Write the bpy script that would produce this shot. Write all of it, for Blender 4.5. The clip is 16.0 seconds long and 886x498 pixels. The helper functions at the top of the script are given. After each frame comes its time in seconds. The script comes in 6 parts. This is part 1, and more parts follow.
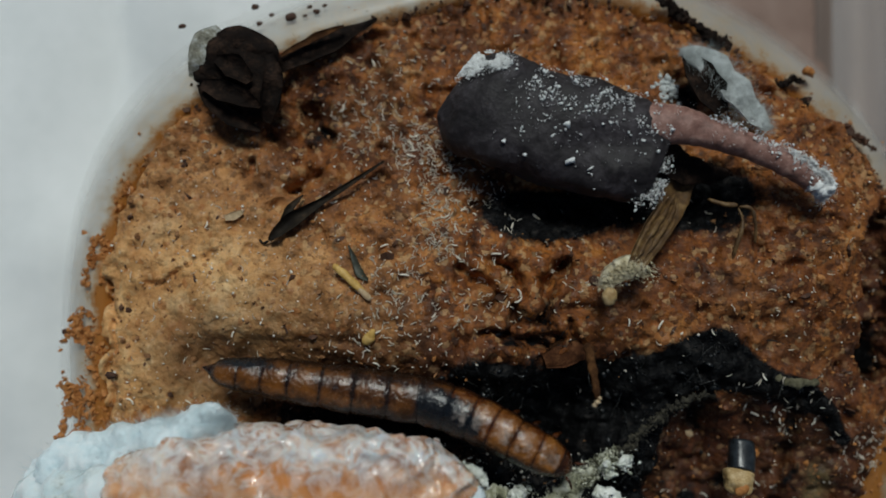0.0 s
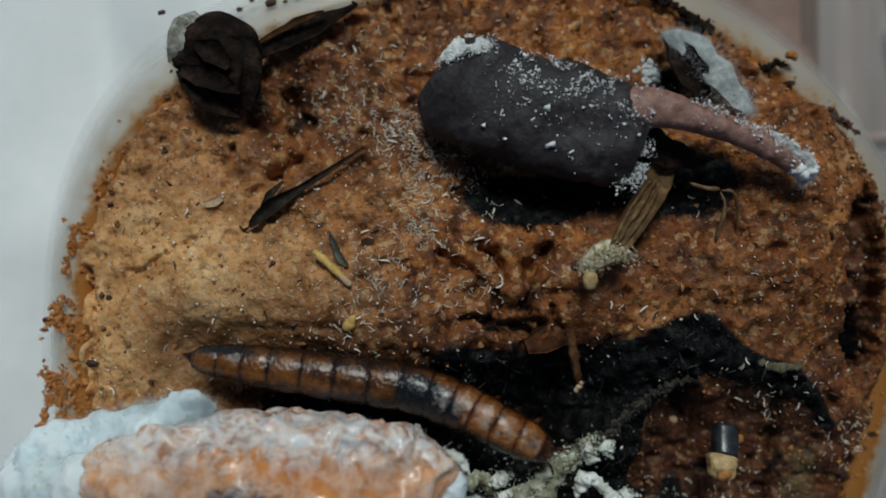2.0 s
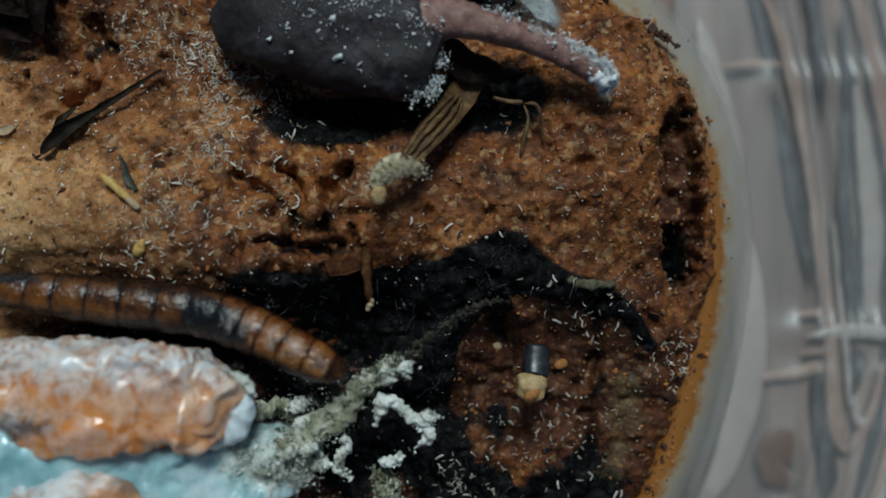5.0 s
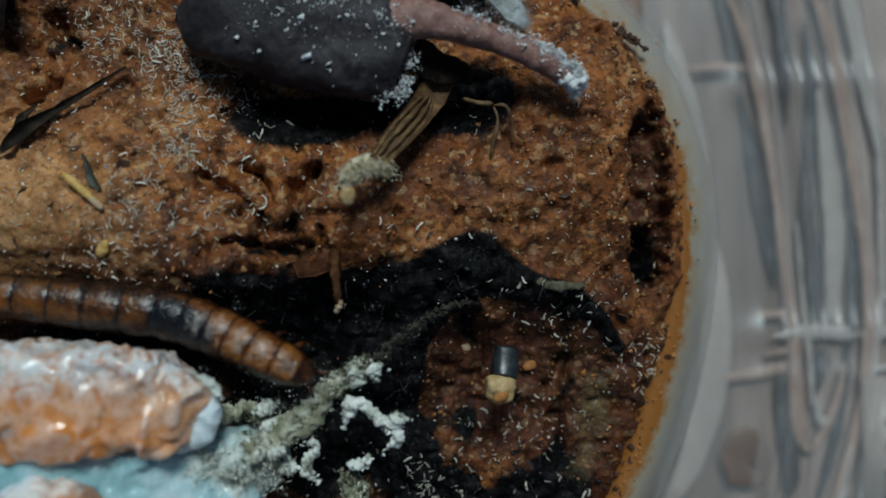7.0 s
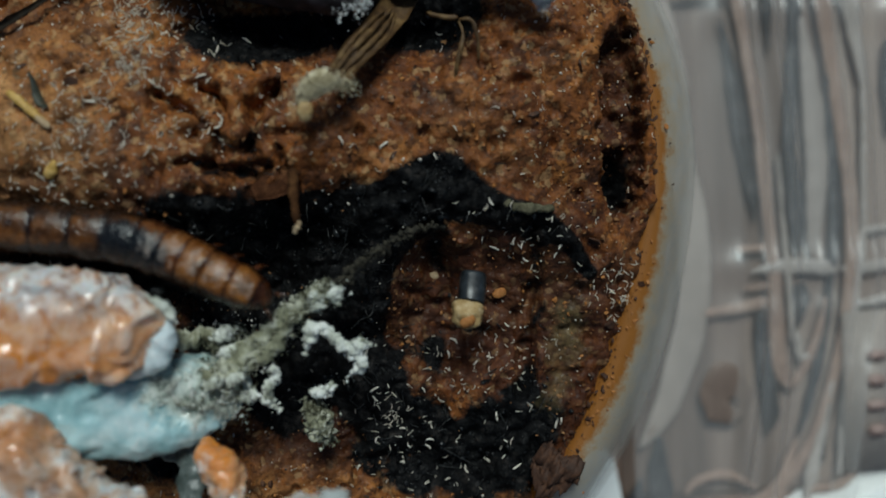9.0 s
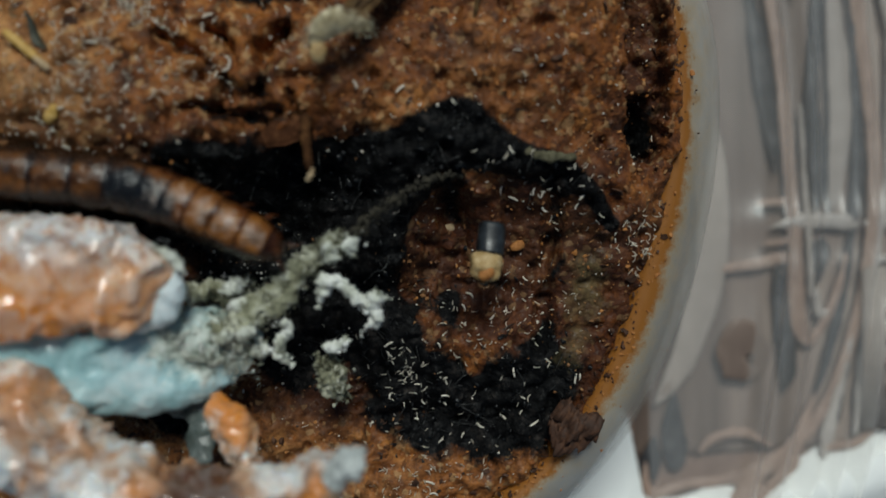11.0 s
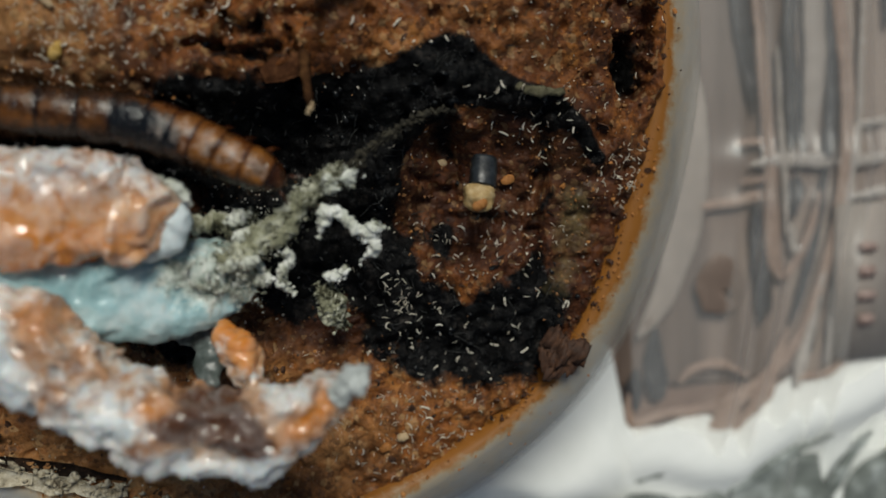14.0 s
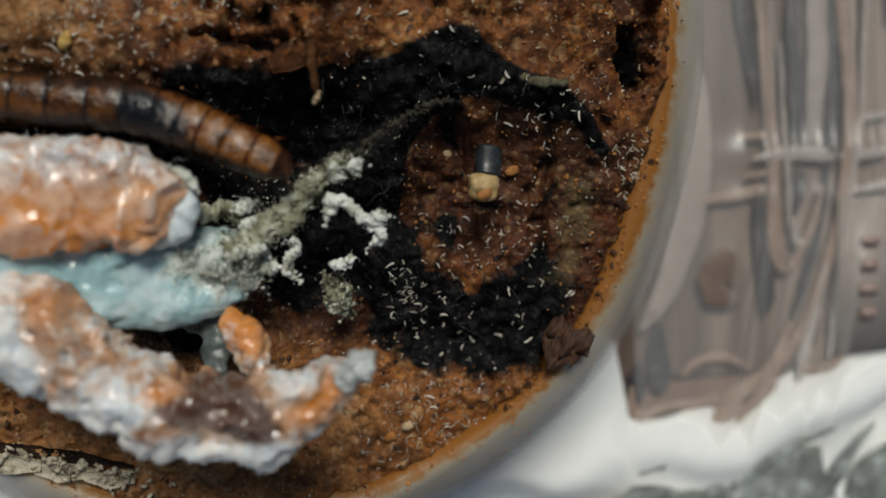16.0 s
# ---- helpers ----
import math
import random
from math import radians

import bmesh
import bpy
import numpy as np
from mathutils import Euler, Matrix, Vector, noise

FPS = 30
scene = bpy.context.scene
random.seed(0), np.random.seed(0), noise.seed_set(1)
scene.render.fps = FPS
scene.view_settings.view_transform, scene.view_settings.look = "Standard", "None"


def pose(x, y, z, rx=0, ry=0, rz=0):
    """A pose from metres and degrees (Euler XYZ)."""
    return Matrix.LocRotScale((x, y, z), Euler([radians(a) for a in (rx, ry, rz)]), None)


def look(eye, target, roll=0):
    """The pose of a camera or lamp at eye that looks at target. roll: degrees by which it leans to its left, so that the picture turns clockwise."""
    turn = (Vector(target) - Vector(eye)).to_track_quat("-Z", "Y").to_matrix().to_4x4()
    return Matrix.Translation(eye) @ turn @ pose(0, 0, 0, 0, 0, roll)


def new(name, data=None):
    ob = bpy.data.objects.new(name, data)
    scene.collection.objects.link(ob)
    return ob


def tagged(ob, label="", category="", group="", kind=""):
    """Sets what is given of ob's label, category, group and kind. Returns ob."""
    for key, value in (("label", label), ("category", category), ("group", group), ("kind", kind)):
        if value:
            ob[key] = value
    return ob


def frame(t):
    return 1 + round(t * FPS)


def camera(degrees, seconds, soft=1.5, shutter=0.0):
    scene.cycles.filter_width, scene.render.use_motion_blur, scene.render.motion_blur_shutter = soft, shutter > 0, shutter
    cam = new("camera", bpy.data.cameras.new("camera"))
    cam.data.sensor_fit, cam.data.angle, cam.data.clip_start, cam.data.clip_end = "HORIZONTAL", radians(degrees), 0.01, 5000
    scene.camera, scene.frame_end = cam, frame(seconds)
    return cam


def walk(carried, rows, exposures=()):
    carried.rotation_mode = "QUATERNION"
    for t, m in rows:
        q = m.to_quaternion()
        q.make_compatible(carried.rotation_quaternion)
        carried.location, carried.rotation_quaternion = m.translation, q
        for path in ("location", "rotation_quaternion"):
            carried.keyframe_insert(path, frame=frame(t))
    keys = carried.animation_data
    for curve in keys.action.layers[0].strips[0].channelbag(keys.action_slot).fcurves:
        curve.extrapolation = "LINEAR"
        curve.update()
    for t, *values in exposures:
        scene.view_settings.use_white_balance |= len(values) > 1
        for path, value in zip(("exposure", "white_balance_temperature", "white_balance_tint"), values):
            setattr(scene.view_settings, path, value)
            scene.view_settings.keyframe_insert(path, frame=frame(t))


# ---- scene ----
# The camera: a hand-held close-up, about eleven centimetres above the bedding, looking straight down.
cam = camera(52.47, 16.0, soft=1.75, shutter=0.5)
cam.data.dof.use_dof = True
cam.data.dof.focus_distance = 0.111
cam.data.dof.aperture_fstop = 10.0
# exposure in stops, white balance in kelvin and tint: the clip turns cooler towards its middle
EXPOSURES = [(0.0, -0.4, 6000, 4), (2.5, -0.37, 5800, 2), (4.0, -0.35, 5550, 0), (5.0, -0.34, 5550, -1), (8.0, -0.32, 5450, -2), (8.6, -0.32, 5450, -2), (9.2, -0.32, 5950, 0), (12.0, -0.26, 6150, 3), (14.5, -0.21, 6550, 7), (16.0, -0.21, 6550, 8)]
ROWS = [
    (0, -0.00467, -0.00184, 0.11573, 0.912, -2.311, 0.000),
    (0.5, -0.00408, -0.00195, 0.11576, 0.866, -2.344, -0.254),
    (1, -0.00390, -0.00201, 0.11509, 0.654, -2.356, -0.213),
    (1.5, -0.00347, -0.00309, 0.11524, 0.724, -2.407, -0.258),
    (2, -0.00236, -0.00317, 0.11527, 0.687, -2.337, -0.290),
    (2.5, 0.00071, -0.00475, 0.11586, 0.767, -2.186, -0.469),
    (3, 0.00591, -0.00825, 0.11612, 0.569, -2.086, -0.783),
    (3.5, 0.01234, -0.01003, 0.11502, 0.649, -2.084, -1.262),
    (4, 0.01619, -0.01053, 0.11499, 0.434, -2.230, -1.418),
    (4.5, 0.01802, -0.01215, 0.11349, 0.695, -2.447, -1.712),
    (5, 0.02155, -0.01249, 0.11298, 0.349, -2.542, -1.736),
    (7.5, 0.02107, -0.01218, 0.11202, 0.301, -5.155, -1.600),
    (8, 0.02261, -0.01355, 0.11092, 0.298, -5.260, -1.711),
    (8.5, 0.02421, -0.01510, 0.10985, -0.794, -5.223, -1.833),
    (9, 0.02458, -0.01776, 0.10915, -1.712, -5.190, -2.026),
    (11.5, 0.02110, -0.01969, 0.10461, -5.275, -5.543, -1.808),
    (12, 0.01948, -0.02127, 0.10733, -6.351, -5.819, -1.800),
    (12.5, 0.01894, -0.02079, 0.10761, -6.723, -6.044, -2.033),
    (13, 0.01917, -0.02128, 0.10811, -6.866, -6.478, -2.044),
    (13.5, 0.01889, -0.02131, 0.10910, -6.675, -6.696, -2.015),
    (14, 0.01987, -0.02195, 0.10926, -6.665, -6.932, -2.303),
    (14.5, 0.01970, -0.02210, 0.10975, -6.630, -6.868, -2.263),
    (15, 0.02002, -0.02186, 0.10968, -6.687, -6.900, -2.309),
    (15.5, 0.01958, -0.02211, 0.11037, -6.500, -6.748, -2.231),
    (16, 0.01947, -0.02332, 0.11035, -6.553, -6.728, -2.237),
]
walk(cam, [(t, pose(x, y, z, rx, ry, rz)) for t, x, y, z, rx, ry, rz in ROWS], EXPOSURES)

# ---- light: a bright window sky, soft, from beyond the far edge of the cup ----
SUN_ELEVATION, SUN_FROM = 54.0, 92.0  # degrees; the side the light comes from, counted from +x
world = bpy.data.worlds.new("sky")
scene.world = world
world.use_nodes = True
wn = world.node_tree
sky = wn.nodes.new("ShaderNodeTexSky")
sky.sky_type = "NISHITA"
sky.sun_disc = False
sky.sun_elevation = radians(SUN_ELEVATION)
sky.sun_rotation = radians(90 - SUN_FROM)
wn.links.new(sky.outputs[0], wn.nodes["Background"].inputs[0])
wn.nodes["Background"].inputs[1].default_value = 0.032
sun = new("sun", bpy.data.lights.new("sun", "SUN"))
sun.data.energy = 2.55
sun.data.angle = radians(20)
sun.data.color = (1.0, 0.975, 0.89)
_d = Vector((math.cos(radians(SUN_FROM)) * math.cos(radians(SUN_ELEVATION)), math.sin(radians(SUN_FROM)) * math.cos(radians(SUN_ELEVATION)), math.sin(radians(SUN_ELEVATION))))
sun.matrix_world = look(_d * 3, (0, 0, 0))

MM = 0.001


# ---- materials ----
class Nodes:
    """A small builder of node materials, in millimetres."""

    def __init__(self, name, rough=0.8, specular=0.5, metallic=0.0):
        self.m = bpy.data.materials.new(name)
        self.m.use_nodes = True
        self.t = self.m.node_tree
        self.b = self.t.nodes["Principled BSDF"]
        self.b.inputs["Roughness"].default_value = rough
        self.b.inputs["Specular IOR Level"].default_value = specular
        self.b.inputs["Metallic"].default_value = metallic
        self.c = self.t.nodes.new("ShaderNodeTexCoord").outputs["Object"]

    def link(self, a, b):
        self.t.links.new(a, b)

    def put(self, socket, value):
        if hasattr(value, "is_output"):
            self.link(value, socket)
        elif isinstance(value, (tuple, list)) and len(value) == 3 and socket.type == "RGBA":
            socket.default_value = (*value, 1)
        else:
            socket.default_value = value

    def noise(self, size, detail=3.0, rough=0.6, warp=0.0, stretch=None):
        """Noise whose features are about size mm across."""
        n = self.t.nodes.new("ShaderNodeTexNoise")
        n.inputs["Scale"].default_value = 1000.0 / size
        n.inputs["Detail"].default_value = detail
        n.inputs["Roughness"].default_value = rough
        n.inputs["Distortion"].default_value = warp
        src = self.c
        if stretch:
            mp = self.t.nodes.new("ShaderNodeMapping")
            mp.inputs["Scale"].default_value = stretch
            self.link(self.c, mp.inputs[0])
            src = mp.outputs[0]
        self.link(src, n.inputs["Vector"])
        return n.outputs[0]

    def cells(self, size, feature="F1"):
        n = self.t.nodes.new("ShaderNodeTexVoronoi")
        n.feature = feature
        n.inputs["Scale"].default_value = 1000.0 / size
        self.link(self.c, n.inputs["Vector"])
        return n.outputs[0]

    def attr(self, name):
        n = self.t.nodes.new("ShaderNodeAttribute")
        n.attribute_name = name
        return n.outputs["Fac"]

    def random(self):
        return self.t.nodes.new("ShaderNodeObjectInfo").outputs["Random"]

    def island(self):
        return self.t.nodes.new("ShaderNodeNewGeometry").outputs["Random Per Island"]

    def ramp(self, fac, *stops):
        n = self.t.nodes.new("ShaderNodeValToRGB")
        e = n.color_ramp.elements
        while len(e) < len(stops):
            e.new(0.5)
        for el, (p, c) in zip(e, stops):
            el.position = p
            el.color = (*c, 1) if isinstance(c, tuple) else (c, c, c, 1)
        self.link(fac, n.inputs[0])
        return n.outputs[0]

    def mix(self, fac, a, b, kind="MIX"):
        n = self.t.nodes.new("ShaderNodeMix")
        n.data_type, n.blend_type = "RGBA", kind
        self.put(n.inputs[0], fac)
        self.put(n.inputs[6], a)
        self.put(n.inputs[7], b)
        return n.outputs[2]

    def math(self, op, a, b=0.0, c=0.0):
        n = self.t.nodes.new("ShaderNodeMath")
        n.operation = op
        for s, v in zip(n.inputs, (a, b, c)):
            self.put(s, v)
        return n.outputs[0]

    def bump(self, height, depth, strength=1.0, after=None):
        n = self.t.nodes.new("ShaderNodeBump")
        n.inputs["Distance"].default_value = depth * MM
        n.inputs["Strength"].default_value = strength
        self.link(height, n.inputs["Height"])
        if after:
            self.link(after, n.inputs["Normal"])
        return n.outputs[0]

    def done(self, colour, bump=None, rough=None, **more):
        self.put(self.b.inputs["Base Color"], colour)
        if bump:
            self.link(bump, self.b.inputs["Normal"])
        if rough is not None:
            self.put(self.b.inputs["Roughness"], rough)
        for key, value in more.items():
            self.put(self.b.inputs[key.replace("_", " ")], value)
        return self.m


def bedding_material():
    n = Nodes("bran_bedding", 0.82, 0.4)
    big, mid, clump, fine = n.noise(16, 3), n.noise(2.8, 4, 0.65), n.noise(6.0, 4, 0.6), n.noise(0.6, 3, 0.65)
    tone = n.math("ADD", n.math("MULTIPLY", mid, 0.55), n.math("MULTIPLY", clump, 0.45))
    soaked_and_shaded = n.math("SUBTRACT", tone, n.math("MULTIPLY", n.attr("damp_and_shade"), 0.075))
    # paler bran: drier, and brightened for window light falling off from the left
    dry_and_lit = n.ramp(tone, (0.32, (0.40, 0.17, 0.048)), (0.5, (0.70, 0.385, 0.145)), (0.66, (0.88, 0.61, 0.31)))
    wet = n.ramp(soaked_and_shaded, (0.35, (0.030, 0.010, 0.004)), (0.46, (0.16, 0.049, 0.0105)), (0.55, (0.31, 0.105, 0.020)), (0.66, (0.53, 0.215, 0.046)))
    c = n.mix(n.attr("dry_and_lit"), wet, dry_and_lit)
    c = n.mix(n.ramp(big, (0.45, 0.0), (0.66, 0.5)), c, n.mix(0.6, c, (0.21, 0.07, 0.018)))
    # single bran grains: pale, rust and dark ones
    grain = n.t.nodes.new("ShaderNodeTexVoronoi")
    grain.inputs["Scale"].default_value = 1000 / 0.75
    n.link(n.c, grain.inputs["Vector"])
    g = n.t.nodes.new("ShaderNodeSeparateColor")
    n.link(grain.outputs["Color"], g.inputs[0])
    c = n.mix(n.ramp(g.outputs[0], (0.84, 0.0), (0.92, 0.6)), c, (0.56, 0.35, 0.16))
    wet_and_unlit = n.math("SUBTRACT", 1.0, n.math("MULTIPLY", n.attr("dry_and_lit"), 0.65))
    c = n.mix(n.math("MULTIPLY", wet_and_unlit, n.ramp(g.outputs[1], (0.86, 0.0), (0.93, 0.6))), c, (0.040, 0.018, 0.009))
    c = n.mix(n.ramp(g.outputs[2], (0.92, 0.0), (0.96, 0.6)), c, (0.36, 0.12, 0.025))
    c = n.mix(n.math("MULTIPLY", wet_and_unlit, n.ramp(fine, (0.34, 0.65), (0.49, 0.0))), c, (0.045, 0.018, 0.008))
    # darkens damp bran, and paints shade into basin, furrow and wall gap
    c = n.mix(n.math("MULTIPLY", n.attr("damp_and_shade"), 0.76), c, n.mix(0.85, c, (0.043, 0.0125, 0.006)))
    # black of the rot, and of shade painted into hollows, cracks and gaps
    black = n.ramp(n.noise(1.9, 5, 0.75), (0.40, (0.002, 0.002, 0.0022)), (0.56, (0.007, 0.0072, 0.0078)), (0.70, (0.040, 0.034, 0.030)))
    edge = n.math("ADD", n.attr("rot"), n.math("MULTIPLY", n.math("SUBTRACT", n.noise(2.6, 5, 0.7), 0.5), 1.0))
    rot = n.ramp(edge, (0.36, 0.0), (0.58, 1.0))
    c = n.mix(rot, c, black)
    moss = n.ramp(n.math("ADD", n.attr("moss"), n.math("MULTIPLY", n.math("SUBTRACT", n.noise(3, 4, 0.7), 0.5), 0.9)), (0.45, 0.0), (0.75, 0.7))
    c = n.mix(moss, c, n.ramp(n.noise(1.2, 3), (0.3, (0.030, 0.025, 0.012)), (0.7, (0.21, 0.16, 0.065))))
    h = n.math("ADD", n.math("MULTIPLY", mid, 0.7), n.math("MULTIPLY", fine, 0.35))
    b = n.bump(h, 0.8, 0.9)
    b = n.bump(n.math("SUBTRACT", 1.0, grain.outputs[0]), 0.2, 0.5, b)
    r = n.ramp(n.noise(0.9, 2), (0.45, 0.8), (0.66, 0.22))
    return n.done(c, b, r, Specular_IOR_Level=n.math("MULTIPLY_ADD", rot, -0.22, 0.34))


def simple(name, low, mid, high, size, rough=0.8, depth=0.3, spec=0.5, fine=0.5, **more):
    """A three-tone surface with blotches of the given size and a finer grain in the relief."""
    n = Nodes(name, rough, spec)
    blot, grain = n.noise(size, 4, 0.65), n.noise(size * 0.18, 3, 0.6)
    v = n.math("ADD", n.math("MULTIPLY", blot, 1 - fine * 0.5), n.math("MULTIPLY", grain, fine * 0.5))
    c = n.ramp(v, (0.30, low), (0.5, mid), (0.70, high))
    r = n.math("ADD", rough - 0.1, n.math("MULTIPLY", grain, 0.2))
    return n.done(c, n.bump(v, depth, 0.8), r, **more)


M_BED = bedding_material()
M_CRUMB = simple("crumb", (0.10, 0.04, 0.014), (0.27, 0.125, 0.045), (0.45, 0.26, 0.11), 1.4, 0.8, 0.2)
M_DARKCRUMB = simple("dark_crumb", (0.02, 0.01, 0.006), (0.06, 0.025, 0.012), (0.14, 0.06, 0.025), 1.4, 0.75, 0.2)
M_BLACK = simple("wet_black_rot", (0.004, 0.004, 0.004), (0.009, 0.010, 0.010), (0.03, 0.03, 0.027), 2.0, 0.45, 0.4)
M_POD = simple("leathery_grey_skin", (0.006, 0.005, 0.005), (0.024, 0.020, 0.022), (0.082, 0.072, 0.080), 4.0, 0.6, 0.45, spec=0.28, fine=0.7)
M_STALK = simple("reddish_stalk_skin", (0.13, 0.060, 0.046), (0.26, 0.135, 0.105), (0.44, 0.28, 0.23), 1.6, 0.6, 0.25)
M_MOULD = simple("white_mould", (0.60, 0.60, 0.58), (0.84, 0.85, 0.84), (0.95, 0.96, 0.96), 0.9, 0.9, 0.3)
M_GREYMOULD = simple("grey_fluffy_mould", (0.24, 0.25, 0.24), (0.50, 0.53, 0.52), (0.74, 0.77, 0.76), 2.4, 0.9, 0.4)
M_LEAF = simple("dead_leaf", (0.003, 0.002, 0.002), (0.011, 0.0065, 0.0045), (0.055, 0.031, 0.020), 2.2, 0.85, 0.6, spec=0.15)
M_FROND = simple("dark_dried_sliver", (0.007, 0.005, 0.004), (0.020, 0.015, 0.010), (0.07, 0.046, 0.027), 1.6, 0.8, 0.25, spec=0.2)
M_STRAW = simple("yellow_straw", (0.34, 0.19, 0.035), (0.60, 0.37, 0.09), (0.78, 0.58, 0.25), 1.2, 0.6, 0.1)
M_GREEN = simple("dull_green_leaf", (0.012, 0.013, 0.009), (0.035, 0.037, 0.024), (0.10, 0.10, 0.065), 1.2, 0.6, 0.1)
M_PALE = simple("pale_husk", (0.34, 0.22, 0.12), (0.52, 0.38, 0.22), (0.68, 0.55, 0.36), 1.2, 0.7, 0.1)
M_CHIP = simple("brown_wood_chip", (0.018, 0.008, 0.004), (0.050, 0.021, 0.008), (0.15, 0.07, 0.026), 1.8, 0.9, 0.3, spec=0.12)
M_YELLOWMOULD = simple("cream_mould", (0.40, 0.32, 0.17), (0.64, 0.56, 0.37), (0.82, 0.77, 0.62), 1.0, 0.85, 0.3)
M_CHIPTOP = simple("rusty_wood_chip", (0.020, 0.008, 0.004), (0.075, 0.028, 0.011), (0.19, 0.085, 0.036), 1.4, 0.85, 0.3, spec=0.15)
M_OLIVE = simple("olive_grey_bark", (0.05, 0.045, 0.025), (0.11, 0.10, 0.06), (0.20, 0.185, 0.12), 1.0, 0.85, 0.3, spec=0.2)
M_OCHREMOULD = simple("grey_ochre_mould", (0.03, 0.026, 0.018), (0.24, 0.23, 0.18), (0.60, 0.62, 0.60), 1.8, 0.9, 0.3)
M_STEM = simple("brown_stem", (0.030, 0.015, 0.005), (0.10, 0.052, 0.016), (0.25, 0.155, 0.054), 1.8, 0.6, 0.2)
M_MITE = simple("springtail_white", (0.58, 0.51, 0.40), (0.78, 0.72, 0.60), (0.90, 0.86, 0.77), 0.6, 0.5, 0.02)
M_TUBE = simple("glossy_black_casing", (0.008, 0.009, 0.010), (0.018, 0.021, 0.024), (0.05, 0.06, 0.07), 1.6, 0.3, 0.05)
M_CREAM = simple("cream_plug", (0.22, 0.12, 0.038), (0.46, 0.31, 0.13), (0.68, 0.53, 0.31), 1.0, 0.6, 0.15)
M_BARK = simple("pale_bark", (0.07, 0.045, 0.022), (0.46, 0.40, 0.29), (0.76, 0.71, 0.59), 1.4, 0.8, 0.3)
M_RUST = simple("rust_orange_grain", (0.24, 0.08, 0.015), (0.42, 0.17, 0.04), (0.55, 0.27, 0.09), 0.8, 0.7, 0.1)


def larva_material(name, low, mid, high):
    n = Nodes(name, 0.3, 0.45)
    blot, fine, long = n.noise(2.0, 3, 0.65), n.noise(0.5, 3), n.noise(4.5, 2, 0.5)
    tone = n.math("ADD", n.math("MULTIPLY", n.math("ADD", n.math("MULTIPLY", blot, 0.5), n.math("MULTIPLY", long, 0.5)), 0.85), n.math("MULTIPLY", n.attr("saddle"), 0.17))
    c = n.ramp(tone, (0.30, low), (0.46, mid), (0.68, high))
    c = n.mix(n.ramp(n.noise(3.0, 4, 0.7), (0.50, 0.0), (0.66, 0.75)), c, (0.014, 0.006, 0.003))
    # dark joints, and shade painted into the colour of the flanks
    band_and_shade = n.math("ADD", n.attr("band_and_shade"), n.math("MULTIPLY", n.math("SUBTRACT", n.noise(1.2, 3), 0.5), 0.8))
    c = n.mix(n.ramp(band_and_shade, (0.30, 0.0), (0.85, 0.95)), c, (0.010, 0.005, 0.003))
    c = n.mix(n.ramp(n.math("ADD", n.attr("stain"), n.math("MULTIPLY", n.math("SUBTRACT", blot, 0.5), 1.1)), (0.42, 0.0), (0.66, 1.0)), c, (0.006, 0.007, 0.009))
    # whitish window sheen painted on the segments' upper side
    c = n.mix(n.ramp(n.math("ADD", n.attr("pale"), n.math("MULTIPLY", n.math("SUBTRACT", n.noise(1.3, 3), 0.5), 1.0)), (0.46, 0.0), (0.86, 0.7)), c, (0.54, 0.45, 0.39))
    return n.done(c, n.bump(n.math("ADD", blot, n.math("MULTIPLY", fine, 0.5)), 0.28, 0.9), n.math("ADD", 0.08, n.math("MULTIPLY", fine, 0.34)), Coat_Weight=0.15, Coat_Roughness=0.06)


M_LARVA = larva_material("amber_larva_skin", (0.005, 0.0018, 0.0006), (0.020, 0.0062, 0.0015), (0.185, 0.066, 0.0095))
M_LARVAHEAD = larva_material("rust_larva_skin", (0.016, 0.004, 0.001), (0.085, 0.022, 0.003), (0.34, 0.135, 0.026))


